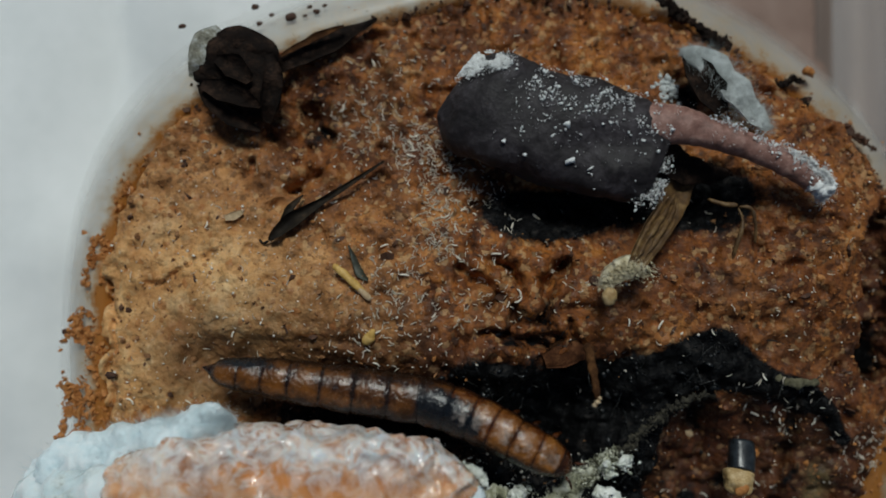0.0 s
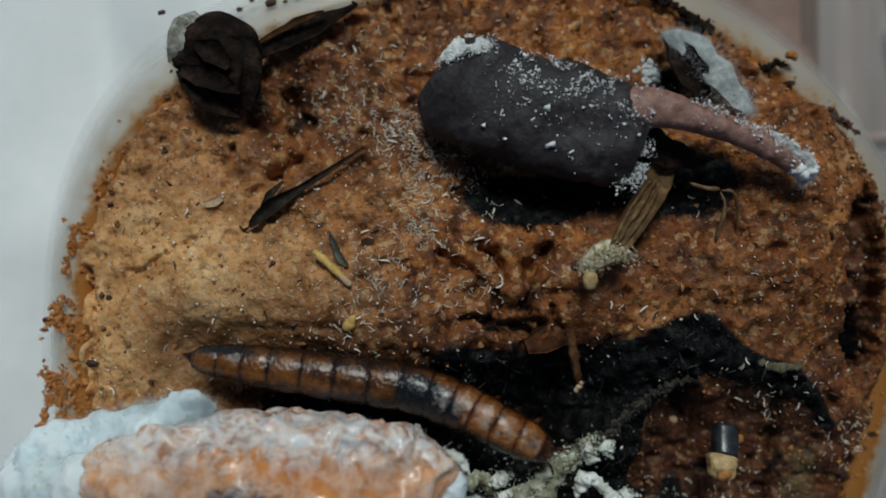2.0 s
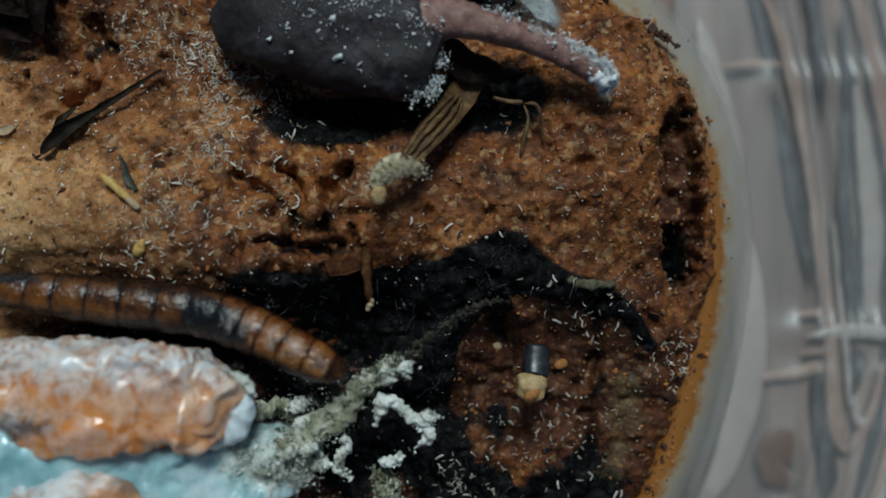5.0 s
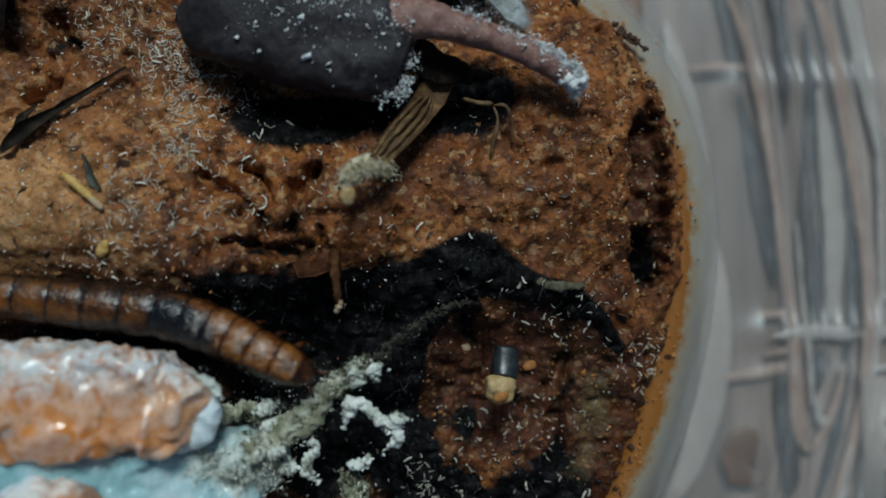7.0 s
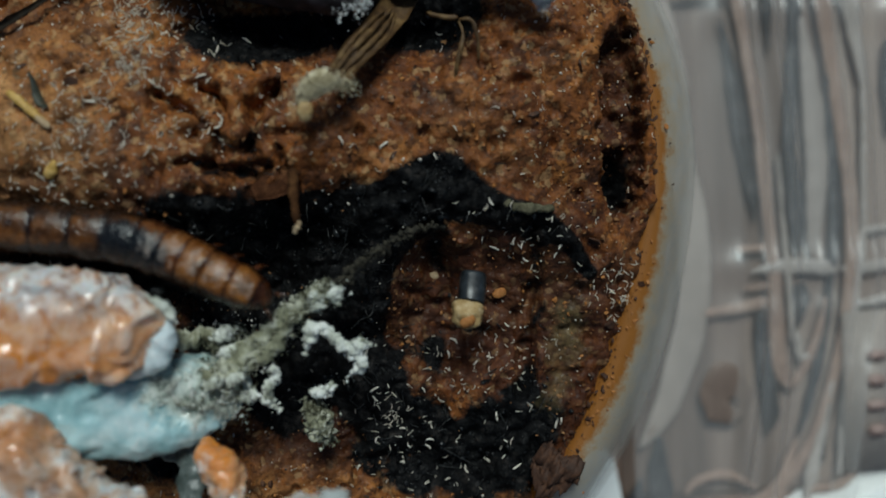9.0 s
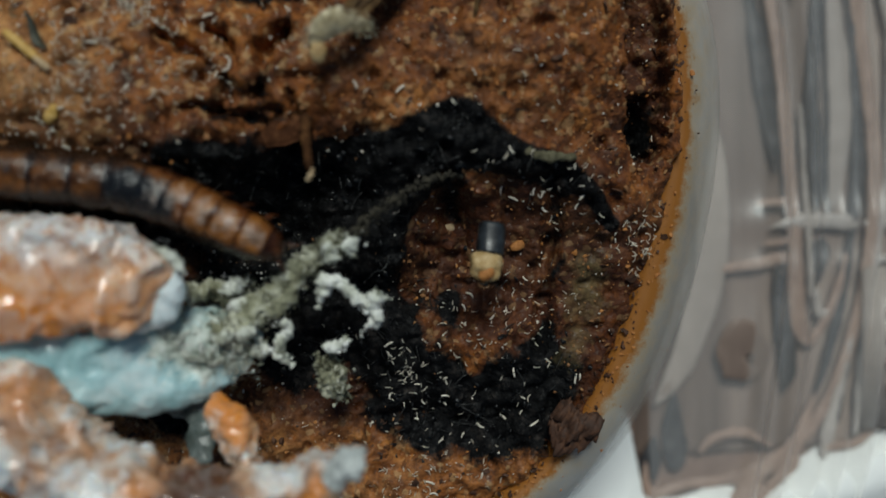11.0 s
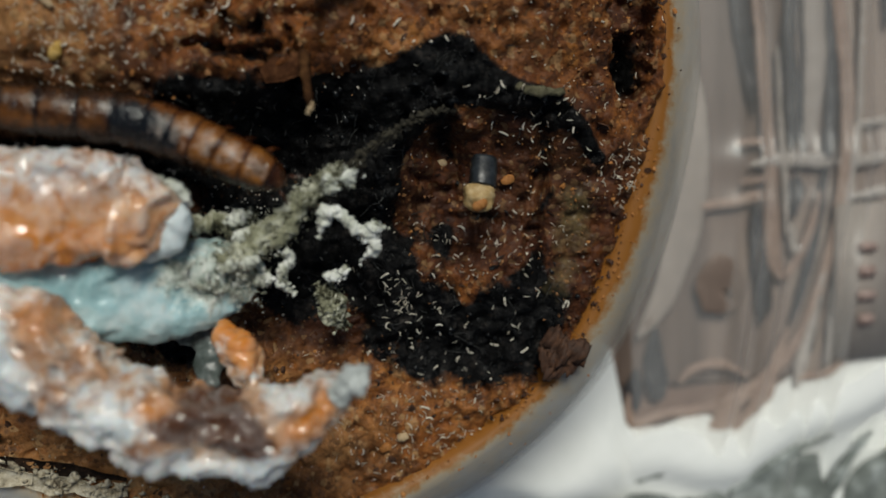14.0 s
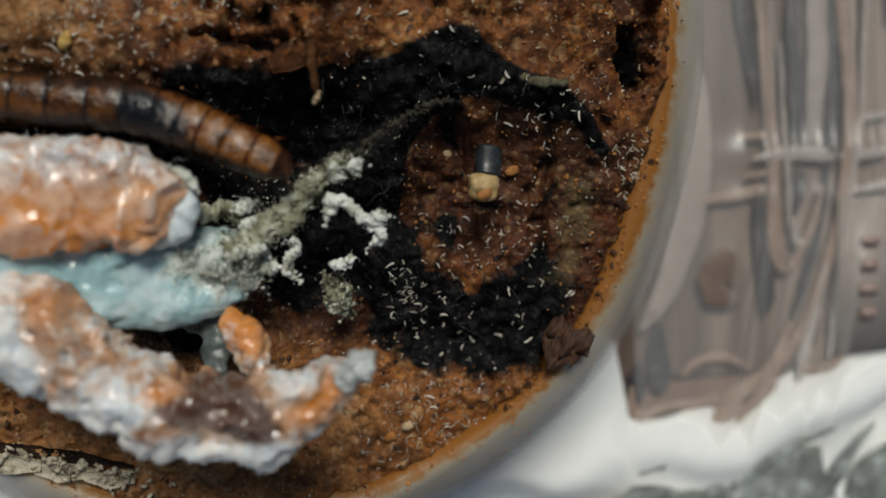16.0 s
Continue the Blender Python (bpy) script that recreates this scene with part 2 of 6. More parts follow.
def flesh_material(name, low, mid, high, orange=(0.72, 0.25, 0.028), brown=(0.075, 0.028, 0.014)):
    """Wet rotting fruit flesh: vivid orange and brown places under a skin and a web of white mould."""
    n = Nodes(name, 0.4, 0.5)
    big, blot, fine = n.noise(5.5, 3, 0.55), n.noise(2.2, 4, 0.6), n.noise(0.7, 3)
    c = n.ramp(n.math("ADD", n.math("MULTIPLY", big, 0.6), n.math("MULTIPLY", blot, 0.4)), (0.38, low), (0.50, mid), (0.62, high))
    jog = n.math("SUBTRACT", blot, 0.5)
    c = n.mix(n.math("MULTIPLY", n.ramp(n.attr("web"), (0.3, 0.0), (0.95, 0.7)), n.ramp(blot, (0.4, 1.0), (0.62, 0.3))), c, (0.36, 0.235, 0.20))
    c = n.mix(n.ramp(n.math("MULTIPLY_ADD", jog, 0.9, n.attr("orange")), (0.25, 0.0), (0.70, 0.9)), c, orange)
    c = n.mix(n.ramp(n.math("MULTIPLY_ADD", jog, 1.1, n.attr("brown")), (0.36, 0.0), (0.62, 0.92)), c, brown)
    web = n.math("SUBTRACT", 1.0, n.math("MULTIPLY", n.math("ABSOLUTE", n.math("SUBTRACT", n.noise(3.0, 4, 0.6, 0.8), 0.5)), 9.0))
    film = n.math("ADD", n.attr("white"), n.math("ADD", n.math("MULTIPLY", n.math("SUBTRACT", big, 0.5), 0.8), n.math("MULTIPLY", n.math("SUBTRACT", n.noise(2.0, 5, 0.68, 0.5), 0.5), 1.35)))
    m = n.math("MAXIMUM", n.ramp(film, (0.32, 0.0), (0.74, 0.9)), n.math("MULTIPLY", n.ramp(web, (0.05, 0.0), (1.0, 0.85)), n.attr("web")))
    c = n.mix(m, c, n.mix(n.ramp(n.noise(4, 2), (0.4, 0.0), (0.6, 1.0)), (0.90, 0.87, 0.84), (0.72, 0.79, 0.83)))
    h = n.math("ADD", n.math("MULTIPLY", m, 0.5), n.math("MULTIPLY", blot, 0.35))
    return n.done(c, n.bump(n.math("ADD", h, n.math("MULTIPLY", fine, 0.12)), 0.45, 0.6), n.math("ADD", 0.16, n.math("MULTIPLY", m, 0.38)), Coat_Weight=0.5, Coat_Roughness=0.08, Subsurface_Weight=0.35, Subsurface_Scale=0.0012, Subsurface_Radius=(1.0, 0.7, 0.5))


M_RIND = flesh_material("orange_rind_with_mould", (0.57, 0.22, 0.062), (0.75, 0.40, 0.20), (0.88, 0.65, 0.48))
M_RIND2 = flesh_material("brown_rind_with_mould", (0.26, 0.105, 0.042), (0.50, 0.26, 0.13), (0.70, 0.50, 0.36))


def slime_material(name, deep, blue, pale, froth):
    """Wet blue mould, smooth and shiny, that turns to a pale greenish froth."""
    n = Nodes(name, 0.25, 0.5)
    big, blot, fine = n.noise(6, 2, 0.5), n.noise(2.0, 4, 0.65), n.noise(0.6, 3)
    c = n.ramp(n.math("ADD", n.math("MULTIPLY", big, 0.65), n.math("MULTIPLY", blot, 0.35)), (0.36, deep), (0.50, blue), (0.64, pale))
    f = n.ramp(n.math("MULTIPLY_ADD", n.math("SUBTRACT", blot, 0.5), 1.4, n.attr("froth")), (0.36, 0.0), (0.72, 0.9))
    c = n.mix(f, c, n.ramp(n.math("ADD", n.math("MULTIPLY", fine, 0.5), n.math("MULTIPLY", n.noise(1.5, 3), 0.5)), (0.36, (0.14, 0.17, 0.12)), (0.5, froth), (0.62, (0.80, 0.82, 0.76))))
    # shade of wrinkles painted as dark blue lines
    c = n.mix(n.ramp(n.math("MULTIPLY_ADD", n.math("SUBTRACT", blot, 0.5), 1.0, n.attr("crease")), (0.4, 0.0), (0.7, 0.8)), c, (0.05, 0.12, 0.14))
    return n.done(c, n.bump(n.math("ADD", n.math("MULTIPLY", blot, 0.4), n.math("MULTIPLY", n.math("MULTIPLY", fine, f), 0.5)), 0.5, 0.7), n.math("ADD", 0.14, n.math("MULTIPLY", f, 0.5)), Coat_Weight=0.4, Coat_Roughness=0.08, Subsurface_Weight=0.4, Subsurface_Scale=0.0015, Subsurface_Radius=(0.8, 1.0, 1.0))


M_SLIME = slime_material("blue_mould_slime", (0.24, 0.43, 0.46), (0.48, 0.70, 0.74), (0.80, 0.92, 0.94), (0.56, 0.61, 0.54))
M_PALESLIME = slime_material("bluish_white_slime", (0.50, 0.60, 0.62), (0.72, 0.82, 0.84), (0.90, 0.94, 0.95), (0.52, 0.58, 0.54))
M_GREYSLIME = simple("grey_green_slime", (0.035, 0.045, 0.04), (0.10, 0.12, 0.115), (0.24, 0.28, 0.28), 3.0, 0.3, 0.3)
M_COTTON = simple("pale_blue_cotton_mould", (0.54, 0.66, 0.70), (0.76, 0.87, 0.91), (0.90, 0.95, 0.97), 4.0, 0.7, 0.6, Subsurface_Weight=0.5, Subsurface_Scale=0.002, Subsurface_Radius=(0.9, 1.0, 1.0))


def frosted_plastic():
    """Cloudy polypropylene of the cup, stained rust near the bedding."""
    n = Nodes("cloudy_white_plastic", 0.35, 0.5)
    stain = n.math("ADD", n.attr("stain"), n.math("MULTIPLY", n.math("SUBTRACT", n.noise(3.2, 6, 0.8), 0.5), 1.5))
    c = n.mix(n.ramp(n.noise(22, 3), (0.35, 0.0), (0.7, 1.0)), (0.53, 0.505, 0.455), (0.68, 0.665, 0.62))
    c = n.mix(n.ramp(stain, (0.15, 0.0), (0.75, 0.8)), c, (0.52, 0.39, 0.22))
    c = n.mix(n.ramp(stain, (0.60, 0.0), (0.95, 0.95)), c, (0.40, 0.15, 0.018))
    n.done(c, n.bump(n.noise(9, 3), 0.3, 0.4), n.math("ADD", 0.25, n.math("MULTIPLY", n.noise(3, 3), 0.3)))
    mixer, clear = n.t.nodes.new("ShaderNodeMixShader"), n.t.nodes.new("ShaderNodeBsdfTransparent")
    n.link(n.math("MAXIMUM", n.attr("clear"), n.math("MULTIPLY", n.math("SUBTRACT", 1.0, n.ramp(stain, (0.2, 0.0), (0.7, 1.0))), 0.25)), mixer.inputs[0])
    milk, body = n.t.nodes.new("ShaderNodeBsdfTranslucent"), n.t.nodes.new("ShaderNodeMixShader")
    n.link(c, milk.inputs[0])
    body.inputs[0].default_value = 0.35
    n.link(n.b.outputs[0], body.inputs[1])
    n.link(milk.outputs[0], body.inputs[2])
    n.link(body.outputs[0], mixer.inputs[1])
    n.link(clear.outputs[0], mixer.inputs[2])
    n.link(mixer.outputs[0], n.t.nodes["Material Output"].inputs[0])
    return n.m


def clear_plastic():
    n = Nodes("clear_plastic", 0.12, 0.5)
    m = n.done((0.95, 0.96, 0.96), n.bump(n.noise(16, 2), 0.5, 0.5))
    mixer, clear = n.t.nodes.new("ShaderNodeMixShader"), n.t.nodes.new("ShaderNodeBsdfTransparent")
    clear.inputs[0].default_value = (0.93, 0.93, 0.93, 1)
    fres = n.t.nodes.new("ShaderNodeFresnel")
    fres.inputs[0].default_value = 1.5
    gloss = n.t.nodes.new("ShaderNodeBsdfGlossy")
    gloss.inputs["Roughness"].default_value = 0.38
    n.link(n.b.inputs["Normal"].links[0].from_socket, gloss.inputs["Normal"])
    haze = n.t.nodes.new("ShaderNodeMixShader")
    haze.inputs[0].default_value = 0.14
    n.link(clear.outputs[0], haze.inputs[1])
    n.link(n.b.outputs[0], haze.inputs[2])
    n.link(n.math("MINIMUM", 1.0, n.math("MULTIPLY", fres.outputs[0], 1.5)), mixer.inputs[0])
    n.link(haze.outputs[0], mixer.inputs[1])
    n.link(gloss.outputs[0], mixer.inputs[2])
    n.link(mixer.outputs[0], n.t.nodes["Material Output"].inputs[0])
    return m


M_CUP, M_CLEAR = frosted_plastic(), clear_plastic()
M_TABLE = simple("pinkish_brown_table", (0.19, 0.115, 0.085), (0.27, 0.175, 0.135), (0.35, 0.25, 0.20), 14.0, 0.5, 0.05)
M_PAPER = simple("white_paper_towel", (0.80, 0.82, 0.81), (0.87, 0.885, 0.875), (0.92, 0.93, 0.925), 18.0, 0.9, 0.15)


# ---- numeric noise and mesh helpers (all in millimetres) ----
def _hash(i, j, k, seed):
    h = (i * 374761393 + j * 668265263 + k * 1440662683 + seed * 974711) & 0x7FFFFFFF
    h = ((h ^ (h >> 13)) * 1274126177) & 0x7FFFFFFF
    return ((h ^ (h >> 16)) & 0xFFFF) / 65535.0


def vnoise(x, y, z, seed=0):
    """Smooth value noise, -1 to 1, of unit size."""
    x, y, z = np.broadcast_arrays(np.asarray(x, float), np.asarray(y, float), np.asarray(z, float))
    i, j, k = (np.floor(a).astype(np.int64) for a in (x, y, z))
    u, v, w = x - i, y - j, z - k
    u, v, w = (a * a * (3 - 2 * a) for a in (u, v, w))
    out = 0
    for a in (0, 1):
        for b in (0, 1):
            for c in (0, 1):
                out = out + _hash(i + a, j + b, k + c, seed) * (u if a else 1 - u) * (v if b else 1 - v) * (w if c else 1 - w)
    return out * 2 - 1


def fbm(x, y, z, size, octaves=3, gain=0.5, seed=0):
    out, amp = 0, 1.0
    for o in range(octaves):
        s = size / 2**o
        out = out + amp * vnoise(x / s + 17.3 * o, y / s - 9.1 * o, z / s + 5.7 * o, seed + o)
        amp *= gain
    return out


BASES = {}


def thing(name, base, label, category, group="", kind=""):
    """A top-level Empty at its base, in mm, for its parts."""
    ob = new(name)
    ob.empty_display_size = 0.003
    ob.location = Vector(base) * MM
    BASES[ob.name] = np.array(base, float)
    return tagged(ob, label, category, group, kind)


def solid(name, verts, faces, mat, parent=None, label="", smooth=True, attrs=None):
    """One mesh object from vertices in mm, under its thing or part."""
    v = np.asarray(verts, float)
    off = np.zeros(3)
    if parent:
        top = parent if parent.parent is None else parent.parent
        off = BASES.get(top.name, np.zeros(3))
    me = bpy.data.meshes.new(name)
    me.from_pydata(((v - off) * MM).tolist(), [], [tuple(int(i) for i in f) for f in faces])
    me.materials.append(mat)
    if smooth:
        me.polygons.foreach_set("use_smooth", np.ones(len(me.polygons), bool))
    for key, values in (attrs or {}).items():
        a = me.attributes.new(key, "FLOAT", "POINT")
        a.data.foreach_set("value", np.asarray(values, np.float32))
    me.update()
    ob = new(name, me)
    if parent:
        ob.parent = parent
    if label:
        ob["label"] = label
    return ob


def grid_faces(rows, cols, wrap=False):
    """Quads of a rows x cols lattice; wrap closes each row into a ring."""
    i = np.arange(rows - 1)[:, None]
    j = np.arange(cols if wrap else cols - 1)[None, :]
    a, b = i * cols + j, i * cols + (j + 1) % cols
    return np.stack([a, b, b + cols, a + cols], -1).reshape(-1, 4)


def spline(points, count):
    """Catmull-Rom through the points (any columns), resampled evenly in parameter."""
    p = np.asarray(points, float)
    p = np.vstack([2 * p[0] - p[1], p, 2 * p[-1] - p[-2]])
    s = np.linspace(0, len(p) - 3 - 1e-9, count)
    i = s.astype(int)
    u = (s - i)[:, None]
    a, b, c, d = p[i], p[i + 1], p[i + 2], p[i + 3]
    return 0.5 * (2 * b + (c - a) * u + (2 * a - 5 * b + 4 * c - d) * u**2 + (3 * b - a - 3 * c + d) * u**3)


def loft(stations, around=24, power=1.0, rough=0.0, size=2.0, seed=0, octaves=3, gain=0.5):
    """A closed skin through stations of x, y, z, half-width, half-height. Returns vertices, faces, u along and angle round."""
    st = np.asarray(stations, float)
    n = len(st)
    tan = np.gradient(st[:, :3], axis=0)
    tan /= np.linalg.norm(tan, axis=1, keepdims=True) + 1e-9
    side = np.cross(tan, (0, 0, 1.0))
    side /= np.linalg.norm(side, axis=1, keepdims=True) + 1e-9
    up = np.cross(side, tan)
    a = np.linspace(0, 2 * np.pi, around, endpoint=False)
    ca, sa = np.cos(a), np.sin(a)
    ca, sa = np.sign(ca) * abs(ca) ** power, np.sign(sa) * abs(sa) ** power
    v = st[:, None, :3] + side[:, None] * (st[:, 3, None] * ca)[..., None] + up[:, None] * (st[:, 4, None] * sa)[..., None]
    v = v.reshape(-1, 3)
    if rough:
        out = v - np.repeat(st[:, :3], around, 0)
        out /= np.linalg.norm(out, axis=1, keepdims=True) + 1e-9
        v = v + out * (rough * fbm(v[:, 0], v[:, 1], v[:, 2], size, octaves, gain, seed))[:, None]
    f = [tuple(q) for q in grid_faces(n, around, True)]
    v = np.vstack([v, st[0, :3], st[-1, :3]])
    f += [((j + 1) % around, j, n * around) for j in range(around)]
    f += [((n - 1) * around + j, (n - 1) * around + (j + 1) % around, n * around + 1) for j in range(around)]
    u = np.r_[np.repeat(np.linspace(0, 1, n), around), 0, 1]
    ang = np.r_[np.tile(a, n), 0, 0]
    return v, f, u, ang


def rumple(v, f, amount, size, seed, ridged=True):
    """Crumples a skin along its normals into ridges or billows. Returns the new vertices and the relief, 0 to 1."""
    tri = np.array([q[:3] for q in f])
    nor = np.zeros_like(v)
    face = np.cross(v[tri[:, 1]] - v[tri[:, 0]], v[tri[:, 2]] - v[tri[:, 0]])
    for k in range(3):
        np.add.at(nor, tri[:, k], face)
    nor /= np.linalg.norm(nor, axis=1, keepdims=True) + 1e-12
    p = v / size
    warp = 0.35 * np.stack([vnoise(p[:, 0] * 1.7, p[:, 1] * 1.7, p[:, 2] * 1.7, seed + k) for k in range(3)], -1)
    p = p + warp
    a = abs(vnoise(p[:, 0], p[:, 1], p[:, 2], seed + 5))
    b = abs(vnoise(p[:, 0] * 2.3, p[:, 1] * 2.3, p[:, 2] * 2.3, seed + 6))
    relief = np.clip(1 - 2.6 * a, 0, 1) * 0.7 + np.clip(1 - 2.6 * b, 0, 1) * 0.3 if ridged else np.clip(a * 1.7, 0, 1) * 0.7 + np.clip(b * 1.7, 0, 1) * 0.3
    sign = 1.0 if np.mean(np.sum(nor * (v - v.mean(0)), 1)) > 0 else -1.0
    return v + nor * (sign * amount * (relief - 0.4))[:, None], relief


def round_ends(path, half_w, half_h, count, blunt=2.5):
    """Stations along a path whose sections close in a rounded way at both ends. path: x, y, z rows; the half sizes may be lists along it."""
    p = spline(path, count)
    s = np.linspace(-1, 1, count)
    cap = np.clip(1 - abs(s) ** (2 * blunt), 0.0004, 1) ** 0.5
    w = np.interp(np.linspace(0, 1, count), np.linspace(0, 1, np.size(half_w)), np.atleast_1d(half_w)) * cap
    h = np.interp(np.linspace(0, 1, count), np.linspace(0, 1, np.size(half_h)), np.atleast_1d(half_h)) * cap
    return np.c_[p, w, h]


_ICO = None


def ico():
    global _ICO
    if _ICO is None:
        bm = bmesh.new()
        bmesh.ops.create_icosphere(bm, subdivisions=1, radius=1)
        bm.verts.ensure_lookup_table()
        _ICO = (np.array([v.co[:] for v in bm.verts]), np.array([[v.index for v in f.verts] for f in bm.faces]))
        bm.free()
    return _ICO


def lumps(places, sizes, rng, flat=0.3, jag=0.25):
    """Many small uneven grains in one mesh: vertices and faces."""
    iv, jf = ico()
    n, k = len(places), len(iv)
    s = np.asarray(sizes)[:, None, None] * (1 + flat * rng.uniform(-1, 1, (n, 1, 3)))
    r = 1 + jag * rng.uniform(-1, 1, (n, k, 1))
    q = rng.normal(size=(n, 4))
    q /= np.linalg.norm(q, axis=1, keepdims=True)
    w, x, y, z = q.T
    rot = np.stack([1 - 2 * (y * y + z * z), 2 * (x * y - w * z), 2 * (x * z + w * y), 2 * (x * y + w * z), 1 - 2 * (x * x + z * z), 2 * (y * z - w * x), 2 * (x * z - w * y), 2 * (y * z + w * x), 1 - 2 * (x * x + y * y)], -1).reshape(n, 3, 3)
    v = np.einsum("nij,nkj->nki", rot, iv[None] * r * s) + np.asarray(places)[:, None]
    f = jf[None] + (np.arange(n) * k)[:, None, None]
    return v.reshape(-1, 3), f.reshape(-1, 3)


def hairs(roots, ways, length, thick, rng):
    """Fine curved hairs, three-sided, in one mesh."""
    n = len(roots)
    ln = length * rng.uniform(0.5, 1.3, (n, 1))
    ways = ways / (np.linalg.norm(ways, axis=1, keepdims=True) + 1e-9)
    bend = rng.normal(size=(n, 3)) * 0.35
    a = np.array([[0, 1.0], [2.09, 1.0], [4.19, 1.0]])
    s1 = np.cross(ways, rng.normal(size=(n, 3)))
    s1 /= np.linalg.norm(s1, axis=1, keepdims=True) + 1e-9
    s2 = np.cross(ways, s1)
    vs = []
    for u, th in ((0, 1.0), (0.5, 0.8), (1.0, 0.3)):
        c = roots + ways * ln * u + bend * ln * u * u
        for an, _ in a:
            vs.append(c + (s1 * np.cos(an) + s2 * np.sin(an)) * thick * th)
    v = np.stack(vs, 1).reshape(-1, 3)
    base = np.array([[r * 3 + j, r * 3 + (j + 1) % 3, r * 3 + 3 + (j + 1) % 3, r * 3 + 3 + j] for r in (0, 1) for j in range(3)])
    f = base[None] + (np.arange(n) * 9)[:, None, None]
    return v, f.reshape(-1, 4)


M_SHADE_SHEET = simple("grey_green_shade", (0.07, 0.08, 0.072), (0.20, 0.22, 0.205), (0.56, 0.60, 0.59), 8.0, 0.9, 0.4)
M_PLATE = simple("milky_pink_plastic", (0.31, 0.265, 0.237), (0.38, 0.33, 0.298), (0.47, 0.415, 0.378), 14.0, 0.35, 0.1)


def crust_material(name, low, mid, high):
    n = Nodes(name, 0.9, 0.3)
    v = n.math("ADD", n.math("MULTIPLY", n.island(), 0.3), n.math("MULTIPLY", n.noise(2.2, 4, 0.65), 0.75))
    return n.done(n.ramp(v, (0.40, low), (0.53, mid), (0.68, high)), n.bump(n.noise(0.4, 3), 0.15, 0.8))


M_CRUST = crust_material("grey_green_mould_crust", (0.06, 0.058, 0.034), (0.30, 0.30, 0.20), (0.74, 0.74, 0.62))
M_CRUSTTIP = crust_material("white_crust_tip", (0.28, 0.29, 0.22), (0.66, 0.68, 0.60), (0.90, 0.91, 0.88))


def mat_material():
    """A pinkish grey mat with faint streaks that run along it."""
    n = Nodes("streaky_mat", 0.5, 0.4)
    v = n.math("ADD", n.math("MULTIPLY", n.noise(11, 1.5, 0.5, 0.3, (1.0, 0.16, 1.0)), 0.7), n.math("MULTIPLY", n.noise(3.0, 2, 0.5, 0.0, (1.0, 0.1, 1.0)), 0.3))
    c = n.ramp(v, (0.34, (0.135, 0.097, 0.079)), (0.46, (0.213, 0.157, 0.13)), (0.54, (0.28, 0.211, 0.176)), (0.66, (0.40, 0.322, 0.272)))
    return n.done(c, n.bump(v, 0.6, 0.6))


M_MAT = mat_material()
M_SLOT = simple("dark_reflection_groove", (0.012, 0.012, 0.014), (0.034, 0.032, 0.036), (0.11, 0.105, 0.108), 4.0, 0.6, 0.1)
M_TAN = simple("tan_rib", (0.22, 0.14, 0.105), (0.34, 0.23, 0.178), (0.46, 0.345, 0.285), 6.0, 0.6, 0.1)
M_MILKY = simple("milky_glare_rib", (0.37, 0.325, 0.295), (0.45, 0.405, 0.375), (0.56, 0.515, 0.485), 9.0, 0.25, 0.1)
M_GLINT = simple("pale_glint", (0.55, 0.48, 0.38), (0.74, 0.68, 0.58), (0.88, 0.85, 0.78), 0.8, 0.25, 0.02)
M_SHINE = simple("glossy_black_lumps", (0.003, 0.003, 0.004), (0.007, 0.008, 0.009), (0.02, 0.02, 0.02), 1.2, 0.3, 0.1, spec=0.4)


# ---- the bedding: a mound of damp bran that fills a round cup ----
LARVA = [(-29.4, -14.4, 5.5), (-26.6, -15.1, 5.5), (-19.7, -15.9, 6.0), (-12.8, -16.9, 6.5), (-6.0, -17.9, 7.0), (-1.9, -18.5, 7.5), (4.1, -20.6, 9.0), (8.6, -22.8, 10.5), (12.5, -24.8, 11.0), (14.6, -26.1, 11.0)]
CENTRE = (8.0, -20.0)


def cup_radius(theta):
    """Edge of the bedding, mm from the cup's centre."""
    waves = [(0.26, 2.7), (0.28, 0.65), (0.02, 1.32), (-0.72, -0.01), (0.3, -0.03), (-0.57, 0.38)]
    return 53.05 + sum(a * np.cos(k * theta) + b * np.sin(k * theta) for k, (a, b) in enumerate(waves, 1))


def bell(x, y, cx, cy, sx, sy, turn=0.0):
    c, s = math.cos(radians(turn)), math.sin(radians(turn))
    u, v = (x - cx) * c + (y - cy) * s, -(x - cx) * s + (y - cy) * c
    return np.exp(-0.5 * ((u / sx) ** 2 + (v / sy) ** 2))


def near_line(x, y, pts):
    """Distance to a polyline in plan."""
    best = np.full(np.shape(x), 1e9)
    for (ax, ay), (bx, by) in zip(pts[:-1], pts[1:]):
        dx, dy = bx - ax, by - ay
        t = np.clip(((x - ax) * dx + (y - ay) * dy) / (dx * dx + dy * dy), 0, 1)
        best = np.minimum(best, np.hypot(x - ax - t * dx, y - ay - t * dy))
    return best


CRACKS = [[(1.5, -2.6), (3.6, -4.4), (5.9, -6.0)], [(7.3, -2.4), (8.9, -3.7), (9.2, -5.2)], [(14.7, -1.7), (13.7, -3.6), (13.1, -6.0), (12.5, -8.7)], [(8.2, -6.9), (8.8, -9.3), (8.2, -11.7)], [(5.2, -11.0), (8.9, -11.9), (14.4, -11.2)], [(15.8, -9.5), (16.7, -12.6), (15.7, -15.0)], [(-38.5, -5.0), (-33, -3.0), (-28.5, 0.5)], [(-20.6, 8.0), (-16.3, 9.5)], [(-18.0, 17.9), (-15.0, 14.8)], [(6.0, -1.5), (8.2, -2.8)]]


RIDGE = [(24, -17.6), (31, -15.0), (36, -14.6), (41, -17.0), (46, -18.2), (50, -21.2), (52.6, -25.0)]
